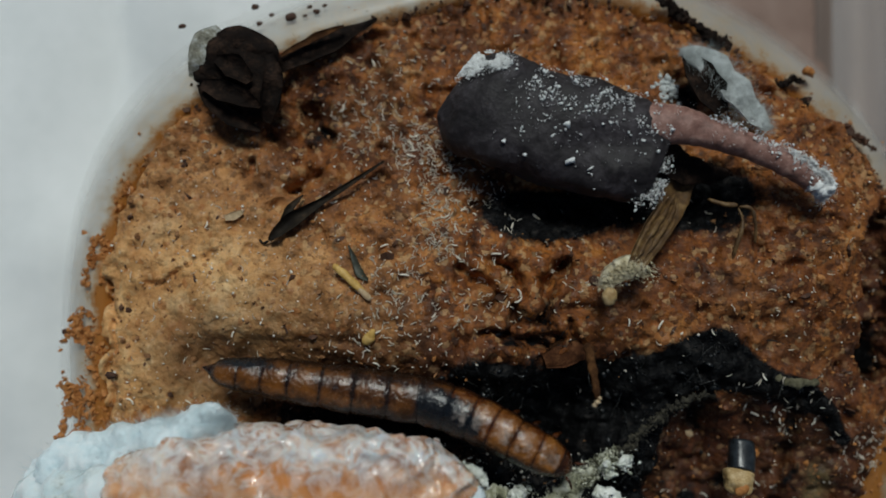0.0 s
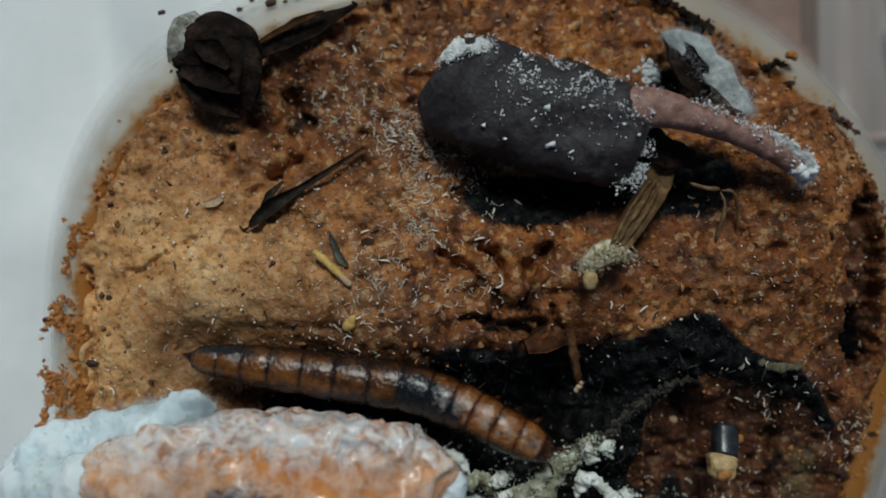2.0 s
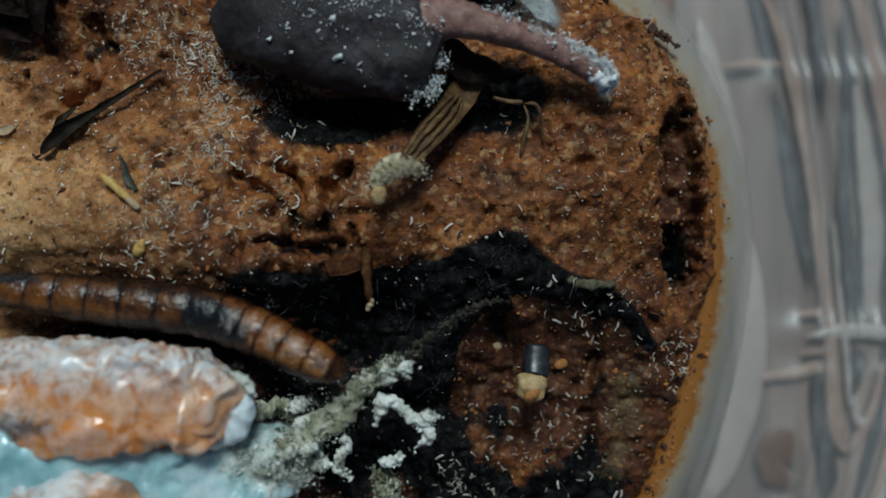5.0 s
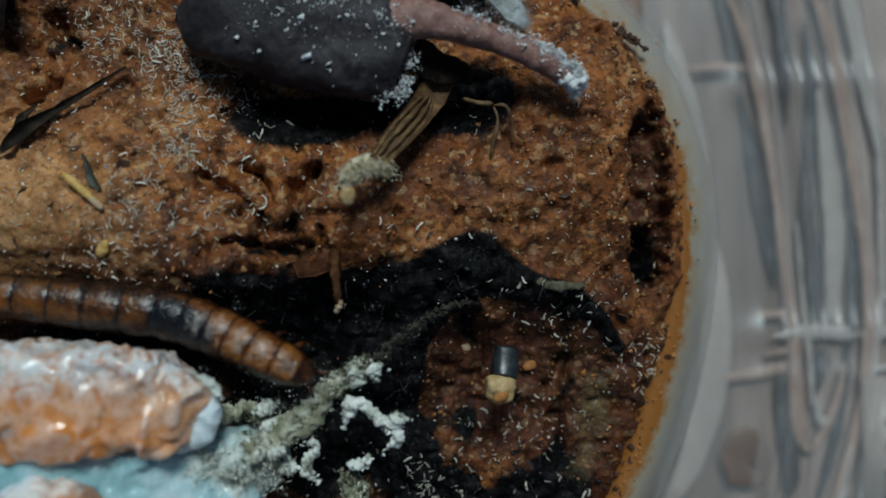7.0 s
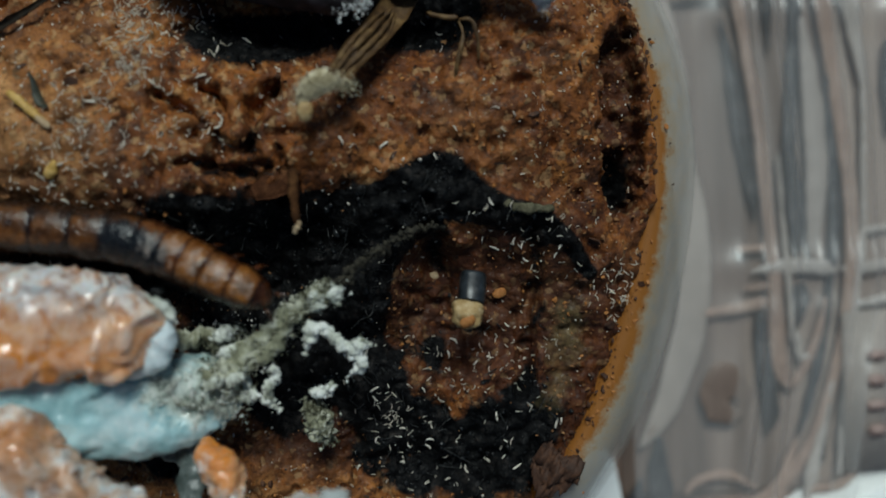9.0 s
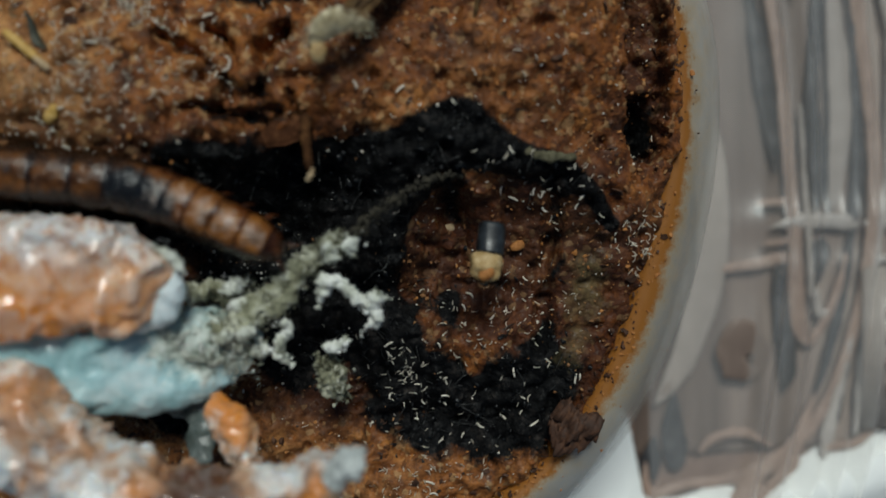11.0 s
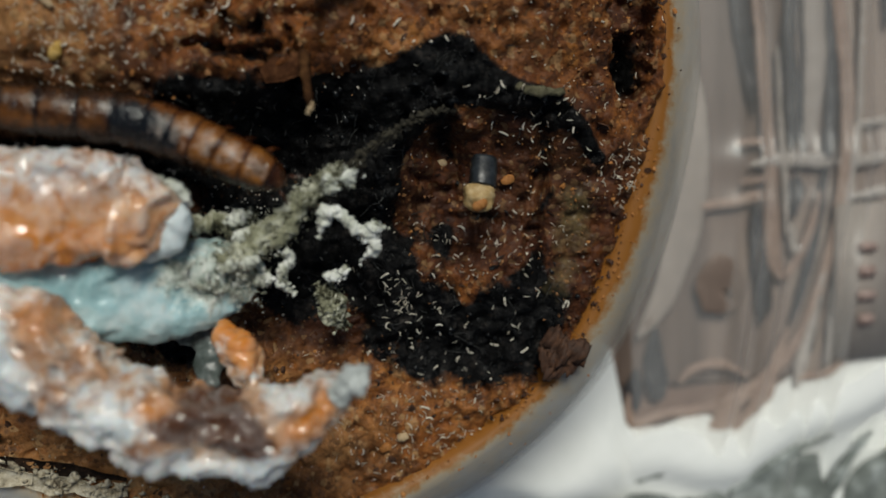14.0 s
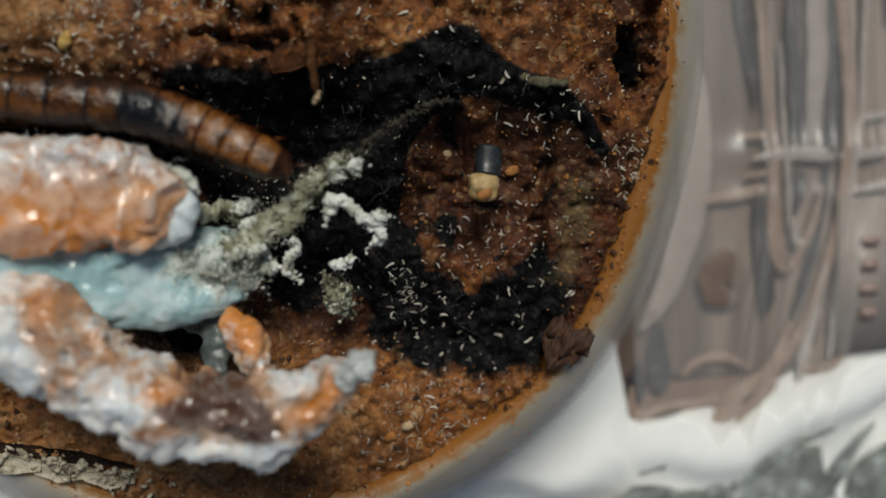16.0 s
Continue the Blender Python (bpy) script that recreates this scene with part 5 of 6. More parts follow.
def crust():
    """A lacy crust of grey-green mould growing out of the rind over the black rot."""
    rng = np.random.default_rng(8)
    base = thing("mould_crust", (12, -32, 0), "lacy grey-green mould crust spreading from the rind over black rot", "mould")

    def strand(name, path, wide, grain, count, seed):
        p = spline(path, 120)
        w = np.interp(np.linspace(0, 1, 120), np.linspace(0, 1, len(wide)), wide)
        pick = rng.integers(0, 120, count * 11)
        pl = p[pick] + rng.normal(size=(count * 11, 3)) * np.c_[w[pick], w[pick], w[pick] * 0.5] * 0.55
        keep = vnoise(pl[:, 0] / 0.9, pl[:, 1] / 0.9, pl[:, 2] / 0.9, seed + 40) > -0.12
        pl, pick = pl[keep], pick[keep]
        pl = pl + 0.5 * w[pick, None] * np.stack([vnoise(pl[:, 0], pl[:, 1], 0, seed + q) for q in range(3)], -1)
        v, f = lumps(pl, (0.15 + 0.75 * rng.uniform(size=len(pl)) ** 3) * grain * 0.72, rng, 0.8, 0.85)
        mat = M_CRUSTTIP if name == "mould_mottle" else M_CRUST
        solid(name, v, f, mat, base)
        if seed in (2, 11, 7):
            v, f, _, _ = loft(round_ends(p[::3], w[::3] * 0.95, w[::3] * 0.5, 90, 4), 40, 1, 0.7, 1.5, seed, 6, 0.7)
            solid("crust_core", v, f, mat, base)

    def lace(name, path, wide, seed):
        v, f, _, _ = loft(round_ends(path, wide, wide, 90, 3), 22, 1, 0.42, 0.8, seed, 5, 0.65)
        cord = solid(name, v, f, M_CRUSTTIP, base, "white knotted mould")
        p = spline(path, 90)
        pick = rng.integers(0, 90, 60)
        w = np.interp(pick / 90, np.linspace(0, 1, len(wide)), wide)
        q = p[pick] + rng.normal(size=(60, 3)) * w[:, None] * 0.7
        v, f = lumps(q, 0.06 + 0.24 * rng.uniform(size=60) ** 2, rng, 0.7, 0.6)
        tagged(solid("knotted_rest", v, f, M_CRUSTTIP, cord), kind="stuff")

    strand("strand", [(6.6, -34.8, 7.4), (9, -33.8, 7.4), (11.6, -32.2, 7.4), (16.2, -28.2, 8.0), (19.0, -25.9, 8.2), (20.4, -24.8, 8.0)], [1.2, 1.8, 1.7, 1.15, 0.9, 0.6], 0.2, 2400, 2)
    strand("mould_mottle", [(-0.5, -34.2, 9.4), (3.5, -35.4, 8.6), (7.5, -36.6, 7.6), (9.6, -37.4, 6.4)], [1.0, 1.8, 2.2, 1.2], 0.2, 900, 15)
    v, f, _, _ = loft(round_ends([(17, -28.4, 6.6), (20.5, -25.7, 7.2), (23.4, -23.2, 6.6), (27.5, -20.4, 4.6), (32, -18.6, 3.4), (34.5, -18.4, 2.2)], [0.6, 0.5, 0.4, 0.36, 0.3, 0.15], [0.5, 0.4, 0.4, 0.35, 0.3, 0.15], 110, 4), 20, 1, 0.8, 1.1, 77, 6, 0.65)
    solid("rotten_twig", v, f, M_TWIG, base, "dark olive rotten twig")
    p = spline([(18, -27.6, 7.4), (20.5, -25.7, 7.6), (23.4, -23.2, 7.0), (27.5, -20.4, 5.0), (32, -18.6, 3.8)], 90)[rng.integers(0, 90, 420)]
    v, f = lumps(p + rng.normal(size=(420, 3)) * (0.35, 0.35, 0.2), 0.05 + 0.2 * rng.uniform(size=420) ** 2, rng, 0.85, 0.85)
    solid("flaking_bark", v, f, M_TWIG, base)
    # the lacy white ring round the dark hole, and loose tufts beside the stem
    lace("lace", [(17.7, -32.4, 7.6), (18.2, -30.6, 8.0), (18.6, -29.5, 8.2), (19.9, -29.4, 8.2), (21.2, -30.8, 8.0), (22.4, -31.9, 7.8), (24.0, -33.2, 7.6), (23.2, -34.6, 7.2), (22.2, -35.4, 6.8)], [0.45, 0.6, 0.75, 0.7, 0.5, 0.6, 0.65, 0.5, 0.35], 4)
    lace("lace", [(23.2, -32.6, 7.8), (23.8, -31.5, 8.0), (25.0, -31.7, 7.8)], [0.5, 0.75, 0.5], 5)
    lace("lace", [(13.6, -33.8, 7.4), (14.4, -34.5, 7.2), (13.3, -36.2, 7.0), (13.3, -37.4, 6.8), (14.6, -38.8, 6.2)], [0.75, 0.5, 0.6, 0.5, 0.35], 6)
    lace("lace", [(20.6, -36.6, 6.4), (19.4, -36.9, 6.0), (18.3, -37.1, 5.6)], [0.35, 0.5, 0.4], 7)
    lace("tuft", [(18.4, -26.0, 9.0), (19.2, -26.4, 9.4), (19.4, -27.2, 9.0)], [0.6, 0.8, 0.5], 8)
    lace("tuft", [(21.0, -25.0, 8.6), (21.6, -25.5, 8.8), (21.4, -26.4, 8.4)], [0.6, 0.9, 0.5], 9)
    lace("tuft", [(7.8, -30.2, 6.6), (8.8, -29.7, 7.0), (9.8, -29.4, 6.6)], [0.5, 0.9, 0.5], 10)
    lace("tuft", [(8.2, -32.0, 7.4), (9.2, -31.6, 7.6), (10.2, -31.3, 7.4)], [0.4, 0.55, 0.4], 11)
    lace("tuft", [(10.0, -37.0, 6.6), (11.4, -36.8, 6.6), (12.0, -36.6, 6.2)], [0.5, 0.7, 0.4], 12)
    lace("tuft", [(6.6, -35.0, 8.8), (7.6, -34.8, 9.0), (8.2, -34.4, 8.8)], [0.5, 0.7, 0.5], 13)
    lace("tuft", [(9.2, -35.2, 8.4), (10.2, -34.4, 8.6), (10.8, -34.0, 8.2)], [0.5, 0.8, 0.5], 14)
    strand("strand", [(17.2, -39.0, 4.0), (18.8, -40.4, 3.6), (19.0, -42.0, 2.8), (19.8, -43.6, 1.6)], [0.8, 1.3, 1.4, 0.7], 0.34, 420, 7)
    strand("strand", [(3, -30.0, 6.5), (8, -30.6, 5.5), (10.5, -29.4, 5.2)], [0.9, 0.8, 0.5], 0.34, 120, 11)


crust()


# ---- the dark pod with its stalk ----
def pod():
    rng = np.random.default_rng(3)
    base = thing("rotten_pod", (14, 14, 0), "dark grey leathery rotten pod with mould-dusted reddish stalk", "pod")
    key = np.array([(2.9, 18.9, 2.4, 4.4, 1.6), (3.4, 18.6, 3.0, 5.8, 2.9), (5.2, 17.9, 3.9, 6.4, 3.7), (8.5, 16.7, 4.7, 6.6, 4.1), (14.5, 14.6, 5.6, 6.6, 4.2), (21.0, 12.5, 6.4, 6.2, 3.8), (24.6, 11.2, 6.9, 5.5, 3.3), (26.3, 10.5, 7.1, 4.4, 2.5)])
    st = spline(key, 80)
    v, f, u, a = loft(st, 72, 0.62, 0.9, 6.0, 6, 6, 0.5)
    skin = v
    body = solid("body", v, f, M_POD, base, "dark grey leathery body")
    stalk = round_ends([(19, 14.0, 5.6), (24.5, 14.7, 7.5), (28.2, 14.8, 8.4), (32.2, 13.8, 8.8), (37.0, 12.2, 8.8), (41.8, 10.0, 8.6), (44.9, 8.1, 8.2), (45.7, 6.9, 7.6)], [3.6, 3.0, 2.3, 1.8, 1.65, 1.6, 1.6, 1.3], [2.8, 2.4, 2.0, 1.7, 1.6, 1.6, 1.5, 1.3], 100, 5)
    v, f, _, _ = loft(stalk, 26, 1.0, 0.18, 1.6, 12)
    solid("stalk", v, f, M_STALK, base, "reddish brown curved stalk")
    # withered flap below the neck
    flap = round_ends([(25.6, 12.5, 5), (29, 10.8, 4.4), (33, 9.8, 3.2), (37, 9.6, 2.0)], [2.0, 2.2, 1.6, 0.8], [0.7, 0.6, 0.5, 0.4], 40)
    v, f, _, _ = loft(flap, 20, 1.0, 0.5, 2.0, 15)
    solid("withered_flap", v, f, M_LEAF, base, "blackened withered flap")

    def dust(name, pts, count, size, spread, label, settle=True):
        """Fine mould grains along a line; settle lays them on the pod's skin."""
        p = spline(pts, 200)[rng.integers(0, 200, count)]
        p = p + rng.normal(size=(count, 3)) * spread
        p = p[vnoise(p[:, 0] / 1.1, p[:, 1] / 1.1, 0, count) > (-0.05 if name == "mould_dust" else -0.5)]
        if settle:
            d = np.hypot(p[:, None, 0] - skin[None, :, 0], p[:, None, 1] - skin[None, :, 1])
            near = np.where(d < 0.7, skin[None, :, 2], -99).max(1)
            p = p[near > 0]
            p[:, 2] = near[near > 0] + 0.05
        v, f = lumps(p, 0.03 + rng.uniform(0.0, 1.0, len(p)) ** 4 * size, rng, 0.75, 0.7)
        solid(name, v, f, M_MOULD, base, label)

    dust("mould_patch", [(2.6, 21.6, 5.0), (3.6, 23.2, 6.4), (7.2, 22.6, 7.2)], 7000, 0.10, (0.75, 0.6, 0.35), "white mould patch")
    dust("mould_dust", [(11, 20.4, 7.6), (16, 19.0, 8.8), (22, 17.0, 9.4), (27, 14.6, 9.6)], 2400, 0.13, (1.8, 1.2, 0.3), "white mould specks")
    dust("mould_dust", [(9, 17.6, 7.6), (16, 15.4, 8.8), (24, 13.0, 9.4)], 500, 0.12, (2.4, 1.8, 0.3), "white mould specks")
    dust("mould_dust", [(24, 14.8, 10.0), (30, 15.1, 10.3), (38, 12.8, 10.2), (45.0, 9.2, 9.6)], 2800, 0.12, (0.5, 0.75, 0.3), "white mould specks", False)
    dust("mould_tip", [(41.4, 11.4, 9.8), (45.2, 9.2, 9.4), (46.4, 7.6, 8.6), (45.8, 6.2, 7.6)], 5000, 0.11, (0.4, 0.4, 0.35), "thick white mould on the stalk tip", False)
    v, f, _, _ = loft(round_ends([(44.0, 8.8, 8.7), (45.6, 7.6, 8.4), (46.0, 6.4, 7.6)], [1.2, 1.6, 1.2], [1.3, 1.5, 1.2], 40, 2), 30, 1, 0.5, 0.8, 14, 5, 0.65)
    solid("mould_cap", v, f, M_MOULD, base, "white mould cap on the stalk")
    tip = spline([(43.4, 9.6, 9.8), (45.4, 8.4, 9.6), (46.4, 7.0, 8.4), (45.8, 6.0, 7.4)], 60)[rng.integers(0, 60, 700)]
    way = rng.normal(size=(700, 3)) + (0.5, 0.3, 0.6)
    v, f = hairs(tip + rng.normal(size=(700, 3)) * 0.4, way, 0.6, 0.02, rng)
    solid("tip_fluff", v, f, M_MOULD, base, "white mould fluff")
    dust("mould_edge", [(27.0, 10.6, 7.4), (26.2, 8.4, 7.6), (25.4, 6.4, 7.8), (23.0, 6.4, 8.0)], 900, 0.13, (0.5, 0.7, 0.4), "white mould along the torn edge", False)
    dust("mould_dust", [(8, 13, 8.0), (12, 13.6, 8.6), (17, 9, 8.0), (22, 8.4, 9.4)], 90, 0.34, (2.4, 1.4, 0.2), "pale specks")


pod()


# ---- scraps on the bedding ----
def leaf_sheet(name, parent, spine, half, mat, seed, curl=0.5, label="", count=40, across=9, thick=0.25):
    """A curled thin leaf with thickness, along a spine."""
    p = spline(spine, count)
    tan = np.gradient(p, axis=0)
    tan /= np.linalg.norm(tan, axis=1, keepdims=True)
    side = np.cross(tan, (0, 0, 1.0))
    side /= np.linalg.norm(side, axis=1, keepdims=True) + 1e-9
    w = np.interp(np.linspace(0, 1, count), np.linspace(0, 1, len(half)), half)
    u = np.linspace(-1, 1, across)
    v = p[:, None] + side[:, None] * (w[:, None] * u)[..., None] + np.array((0, 0, 1.0)) * (curl * w[:, None] * u**2)[..., None]
    v = v.reshape(-1, 3)
    v[:, 2] += 0.35 * fbm(v[:, 0], v[:, 1], 0, 1.8, 3, 0.5, seed)
    low = v - (0, 0, thick)
    n = len(v)
    f = grid_faces(count, across)
    rim = [i for i in range(across)] + [i * across + across - 1 for i in range(1, count)] + [(count - 1) * across + i for i in range(across - 2, -1, -1)] + [i * across for i in range(count - 2, 0, -1)]
    sides = [(rim[i], rim[(i + 1) % len(rim)], rim[(i + 1) % len(rim)] + n, rim[i] + n) for i in range(len(rim))]
    return solid(name, np.vstack([v, low]), [tuple(q) for q in f] + [tuple(q[::-1] + n) for q in f] + sides, mat, parent, label)


def scraps():
    rng = np.random.default_rng(12)
    b = thing("dead_leaf_clump", (-26, 21, -3), "crumpled dead leaf, nearly black, with a grey mouldy corner", "leaf")
    st = round_ends([(-30.4, 26.8, -1.4), (-28, 24.0, -0.4), (-25.5, 20.5, 0.0), (-23.6, 16.6, -1.6)], [3.0, 4.6, 4.4, 2.6], [1.6, 2.2, 2.2, 1.4], 70, 3)
    v, f, _, _ = loft(st, 60, 0.8, 0.8, 5.0, 31, 4, 0.5)
    v, _ = rumple(v, f, 0.9, 4.0, 32)
    solid("crumpled_body", v, f, M_LEAF, b)
    for k, (spine, half, mat, curl) in enumerate((([(-31.0, 21.0, 0.6), (-29.5, 18.8, 1.2), (-26.6, 16.4, 1.2), (-23.4, 15.2, 0.0)], [0.4, 0.9, 1.0, 0.3], M_LEAF, 0.9), ([(-30.6, 20.8, 1.6), (-27.8, 19.8, 2.6), (-25.0, 18.8, 2.6), (-23.2, 18.0, 1.4)], [0.6, 1.4, 1.1, 0.3], M_LEAF, 0.5), ([(-29.4, 26.0, 1.2), (-26.0, 26.6, 1.8), (-22.4, 25.2, 1.0), (-21.4, 23.4, 0.4)], [1.0, 1.8, 1.4, 0.3], M_LEAF, -0.3), ([(-22.2, 24.8, 1.4), (-21.4, 21.8, 2.2), (-21.8, 18.8, 1.8), (-22.6, 16.2, -0.2)], [0.5, 1.2, 1.3, 0.5], M_LEAF, 0.6), ([(-28.6, 23.8, 2.4), (-26.2, 22.6, 3.0), (-24.2, 21.0, 2.6)], [0.5, 1.6, 0.7], M_LEAF, 0.7))):
        leaf_sheet("fold", b, spine, half, mat, 3 + k, curl)
    leaf_sheet("mouldy_corner", b, [(-32.0, 21.8, 0.4), (-31.0, 24.2, 1.8), (-30.0, 26.2, 2.0), (-28.4, 28.0, 0.8)], [0.5, 1.3, 1.7, 0.7], M_OCHREMOULD, 14, -0.2, "grey mouldy corner")
    b = thing("leaf_tail", (-16, 26, -3), "long dark brown shrivelled leaf strip along the bedding edge", "leaf")
    leaf_sheet("strip", b, [(-21.6, 23.4, -1.0), (-18.4, 25.4, -0.6), (-14.6, 27.2, -1.0), (-11.6, 28.8, -1.6), (-8.6, 30.4, -2.4)], [0.8, 1.5, 1.5, 0.7, 0.15], M_LEAF, 5, -0.3, thick=0.5)
    leaf_sheet("strip", b, [(-20.8, 24.8, 0.0), (-16.4, 27.2, 0.2), (-12.8, 28.8, -0.4)], [0.2, 0.5, 0.15], M_CHIP, 6, 0.5)

    b = thing("mouldy_scrap", (36, 20, 0), "black scrap with a fluffy grey-white mould coat", "scrap")
    leaf_sheet("scrap", b, [(31.4, 26.2, 0.6), (32.4, 22.8, 2.0), (34.2, 19.8, 2.2), (36.0, 17.4, 1.6)], [0.6, 1.8, 2.0, 0.8], M_LEAF, 6, 0.7, "black curled scrap")
    st = round_ends([(30.6, 25.6, 1.4), (33.6, 24.4, 2.4), (36.4, 21.6, 3.0), (38.8, 18.2, 3.6), (41.6, 14.6, 4.4)], [0.7, 1.4, 1.8, 1.7, 0.5], [0.3, 0.45, 0.5, 0.5, 0.3], 60)
    coat = leaf_sheet("mould_coat", b, st[::3, :3], [0.4, 1.2, 1.5, 2.1, 1.5, 2.0, 1.3, 1.5, 0.4], M_GREYMOULD, 17, -0.15, "fluffy grey-white mould", count=90, across=21, thick=0.4)
    pick = st[rng.integers(2, 58, 3000)]
    way = rng.normal(size=(3000, 3)) * (1, 1, 0.4)
    v, f = hairs(pick[:, :3] + way * pick[:, 3:4] * 0.55, way, 0.8, 0.014, rng)
    solid("fluff", v, f, M_GREYMOULD, coat)
    p = np.c_[rng.normal(29.6, 0.8, 90), rng.normal(21.1, 0.7, 90), height(rng.normal(29.6, 0.1, 90), rng.normal(21.1, 0.1, 90), False) + 0.4]
    v, f = lumps(p, rng.uniform(0.15, 0.5, 90), rng)
    solid("speckled_mould", v, f, M_GREYMOULD, b)

    def onto(path, lift=0.2):
        a = np.asarray(path, float)
        return np.c_[a, height(a[:, 0], a[:, 1], False) + lift]

    b = thing("dried_sliver", (-15, 6, 1), "thin dark curved sliver of dried leaf", "leaf")
    leaf_sheet("blade", b, [(-22.0, 1.0, 1.7), (-21.2, 1.8, 2.1), (-19.0, 3.6, 2.2), (-15.6, 5.8, 1.9), (-11.8, 8.3, 1.5), (-7.6, 11.2, 0.9)], [0.2, 0.6, 1.0, 0.45, 0.32, 0.12], M_FROND, 7, 0.9)
    leaf_sheet("blade", b, [(-20.6, 3.0, 2.0), (-19.4, 5.0, 2.1), (-17.8, 6.8, 1.4)], [0.2, 0.5, 0.1], M_FROND, 8, 0.5)
    st = round_ends([(-22.0, 1.0, 1.7), (-22.8, 0.7, 1.4), (-23.4, 1.3, 1.0)], [0.2, 0.12], [0.2, 0.12], 10)
    v, f, _, _ = loft(st, 8)
    solid("curled_tip", v, f, M_FROND, b)

    b = thing("straw_piece", (-11, -4, 5), "short yellow piece of straw with a pale end", "straw")
    st = round_ends([(-13.6, -2.0, 5.9), (-12.2, -3.2, 6.4), (-9.0, -6.2, 6.6)], [0.42, 0.5, 0.45], [0.4, 0.45, 0.4], 24, 4)
    v, f, _, _ = loft(st, 14, 1, 0.08, 0.8, 3)
    solid("stem", v, f, M_STRAW, b)
    st = round_ends([(-10.6, -4.8, 6.75), (-9.6, -5.7, 6.85), (-9.0, -6.3, 6.75)], [0.3, 0.42, 0.3], [0.25, 0.3, 0.2], 12, 3)
    v, f, _, _ = loft(st, 10)
    solid("pale_end", v, f, M_PALE, b)
    b = thing("green_scrap", (-11, -2, 5), "dull dark green scrap of leaf beside the straw", "leaf")
    leaf_sheet("blade", b, onto([(-11.9, 0.4), (-11.2, -1.2), (-10.4, -3.0), (-9.4, -3.9)], 0.7), [0.1, 0.35, 0.55, 0.2], M_GREEN, 9, 0.5)
    b = thing("straw_piece", (-9, -11, 7), "small tan husk fragment on the bedding", "straw")
    st = round_ends(onto([(-8.6, -9.8), (-9.2, -10.8), (-9.8, -11.8)], 0.5), [0.3, 0.7, 0.5], [0.25, 0.4, 0.3], 16)
    v, f, _, _ = loft(st, 12, 1, 0.1, 0.8, 4)
    solid("husk", v, f, M_STRAW, b)
    b = thing("pale_flake", (-26.6, 4.2, 0), "flat pale bran flake", "flake")
    leaf_sheet("flake", b, onto([(-27.7, 3.9), (-26.6, 4.2), (-25.5, 4.7)], 0.7), [0.35, 0.55, 0.3], M_PALE, 10, 0.1, count=10, across=5)

    b = thing("withered_plant", (24, -1, 2), "bent brown withered plant ending in a cream mould tuft", "plant")
    leaf_sheet("stem", b, [(31.8, 9.2, 1.6), (29.5, 7.0, 3.4), (27.6, 4.4, 5.4), (25.0, 1.4, 8.0), (22.6, -1.6, 10.2), (21.2, -3.2, 11.0)], [0.9, 1.9, 1.7, 1.6, 1.1, 0.6], M_STEM, 26, 0.35, thick=0.6)
    leaf_sheet("stem", b, [(29.6, 5.0, 3.6), (27.4, 2.6, 5.8), (24.6, 0.0, 8.2)], [0.3, 0.8, 0.4], M_STEM, 27, -0.3, thick=0.5)
    for k, (dx, dy, dz) in enumerate(((-0.9, 0.7, 0.5), (-0.3, 0.3, 0.75), (0.4, -0.3, 0.7), (0.9, -0.8, 0.4))):
        path = [(29.2 + dx * 0.4, 6.8 + dy * 0.4, 3.2 + dz), (27.6 + dx, 4.4 + dy, 5.4 + dz), (25.0 + dx, 1.4 + dy, 8.0 + dz), (22.6 + dx * 0.7, -1.6 + dy * 0.7, 10.2 + dz)]
        v, f, _, _ = loft(round_ends(path, [0.12, 0.26, 0.3, 0.16], [0.12, 0.24, 0.26, 0.16], 40, 4), 10, 1, 0.16, 1.1, 50 + k)
        solid("fibre", v, f, M_STEM, b)
    leaf_sheet("tuft", b, [(18.4, -4.8, 11.0), (19.6, -3.2, 11.6), (21.6, -2.2, 11.4), (23.8, -2.6, 10.2)], [0.6, 1.3, 1.4, 0.5], M_YELLOWMOULD, 28, -0.4, "cream mould tuft", thick=0.7)
    pts = spline([(18.6, -4.4, 11.6), (20.0, -2.8, 12.0), (22.0, -2.4, 11.6), (23.8, -3.2, 10.6)], 60)[rng.integers(0, 60, 1500)]
    v, f = lumps(pts + rng.normal(size=(1500, 3)) * (0.75, 0.45, 0.25), 0.03 + 0.10 * rng.uniform(size=1500) ** 2.5, rng, 0.8, 0.8)
    solid("mould_fuzz", v, f, M_YELLOWMOULD, b, "cream mould fuzz")
    st = round_ends([(19.2, -4.6, 11.6), (19.0, -5.8, 11.6), (19.2, -6.8, 11.2)], [0.7, 0.9, 0.5], [0.5, 0.5, 0.3], 14)
    v, f, _, _ = loft(st, 12, 1, 0.1, 0.7, 5)
    solid("cream_tip", v, f, M_CREAM, b, "cream tip")

    b = thing("root_threads", (36, 2, 4), "pale brown root threads hanging under the pod", "root")
    for path in ([(36.6, 5.2, 5.4), (37.0, 3.2, 5.8), (36.4, 0.6, 5.6), (36.0, -1.6, 4.6)], [(36.6, 5.2, 5.4), (38.0, 5.0, 5.8), (38.7, 3.2, 5.6), (38.9, 0.6, 4.8)], [(36.6, 5.4, 5.4), (34.6, 5.6, 5.2), (33.0, 6.2, 4.6)]):
        v, f, _, _ = loft(round_ends(path, [0.22, 0.28, 0.18], [0.2, 0.26, 0.18], 26, 4), 10, 1, 0.12, 0.9, 6)
        solid("thread", v, f, M_STEM, b)

    b = thing("wood_chip", (15, -13.5, 3), "broken reddish brown wood chip in the black rot", "chip")
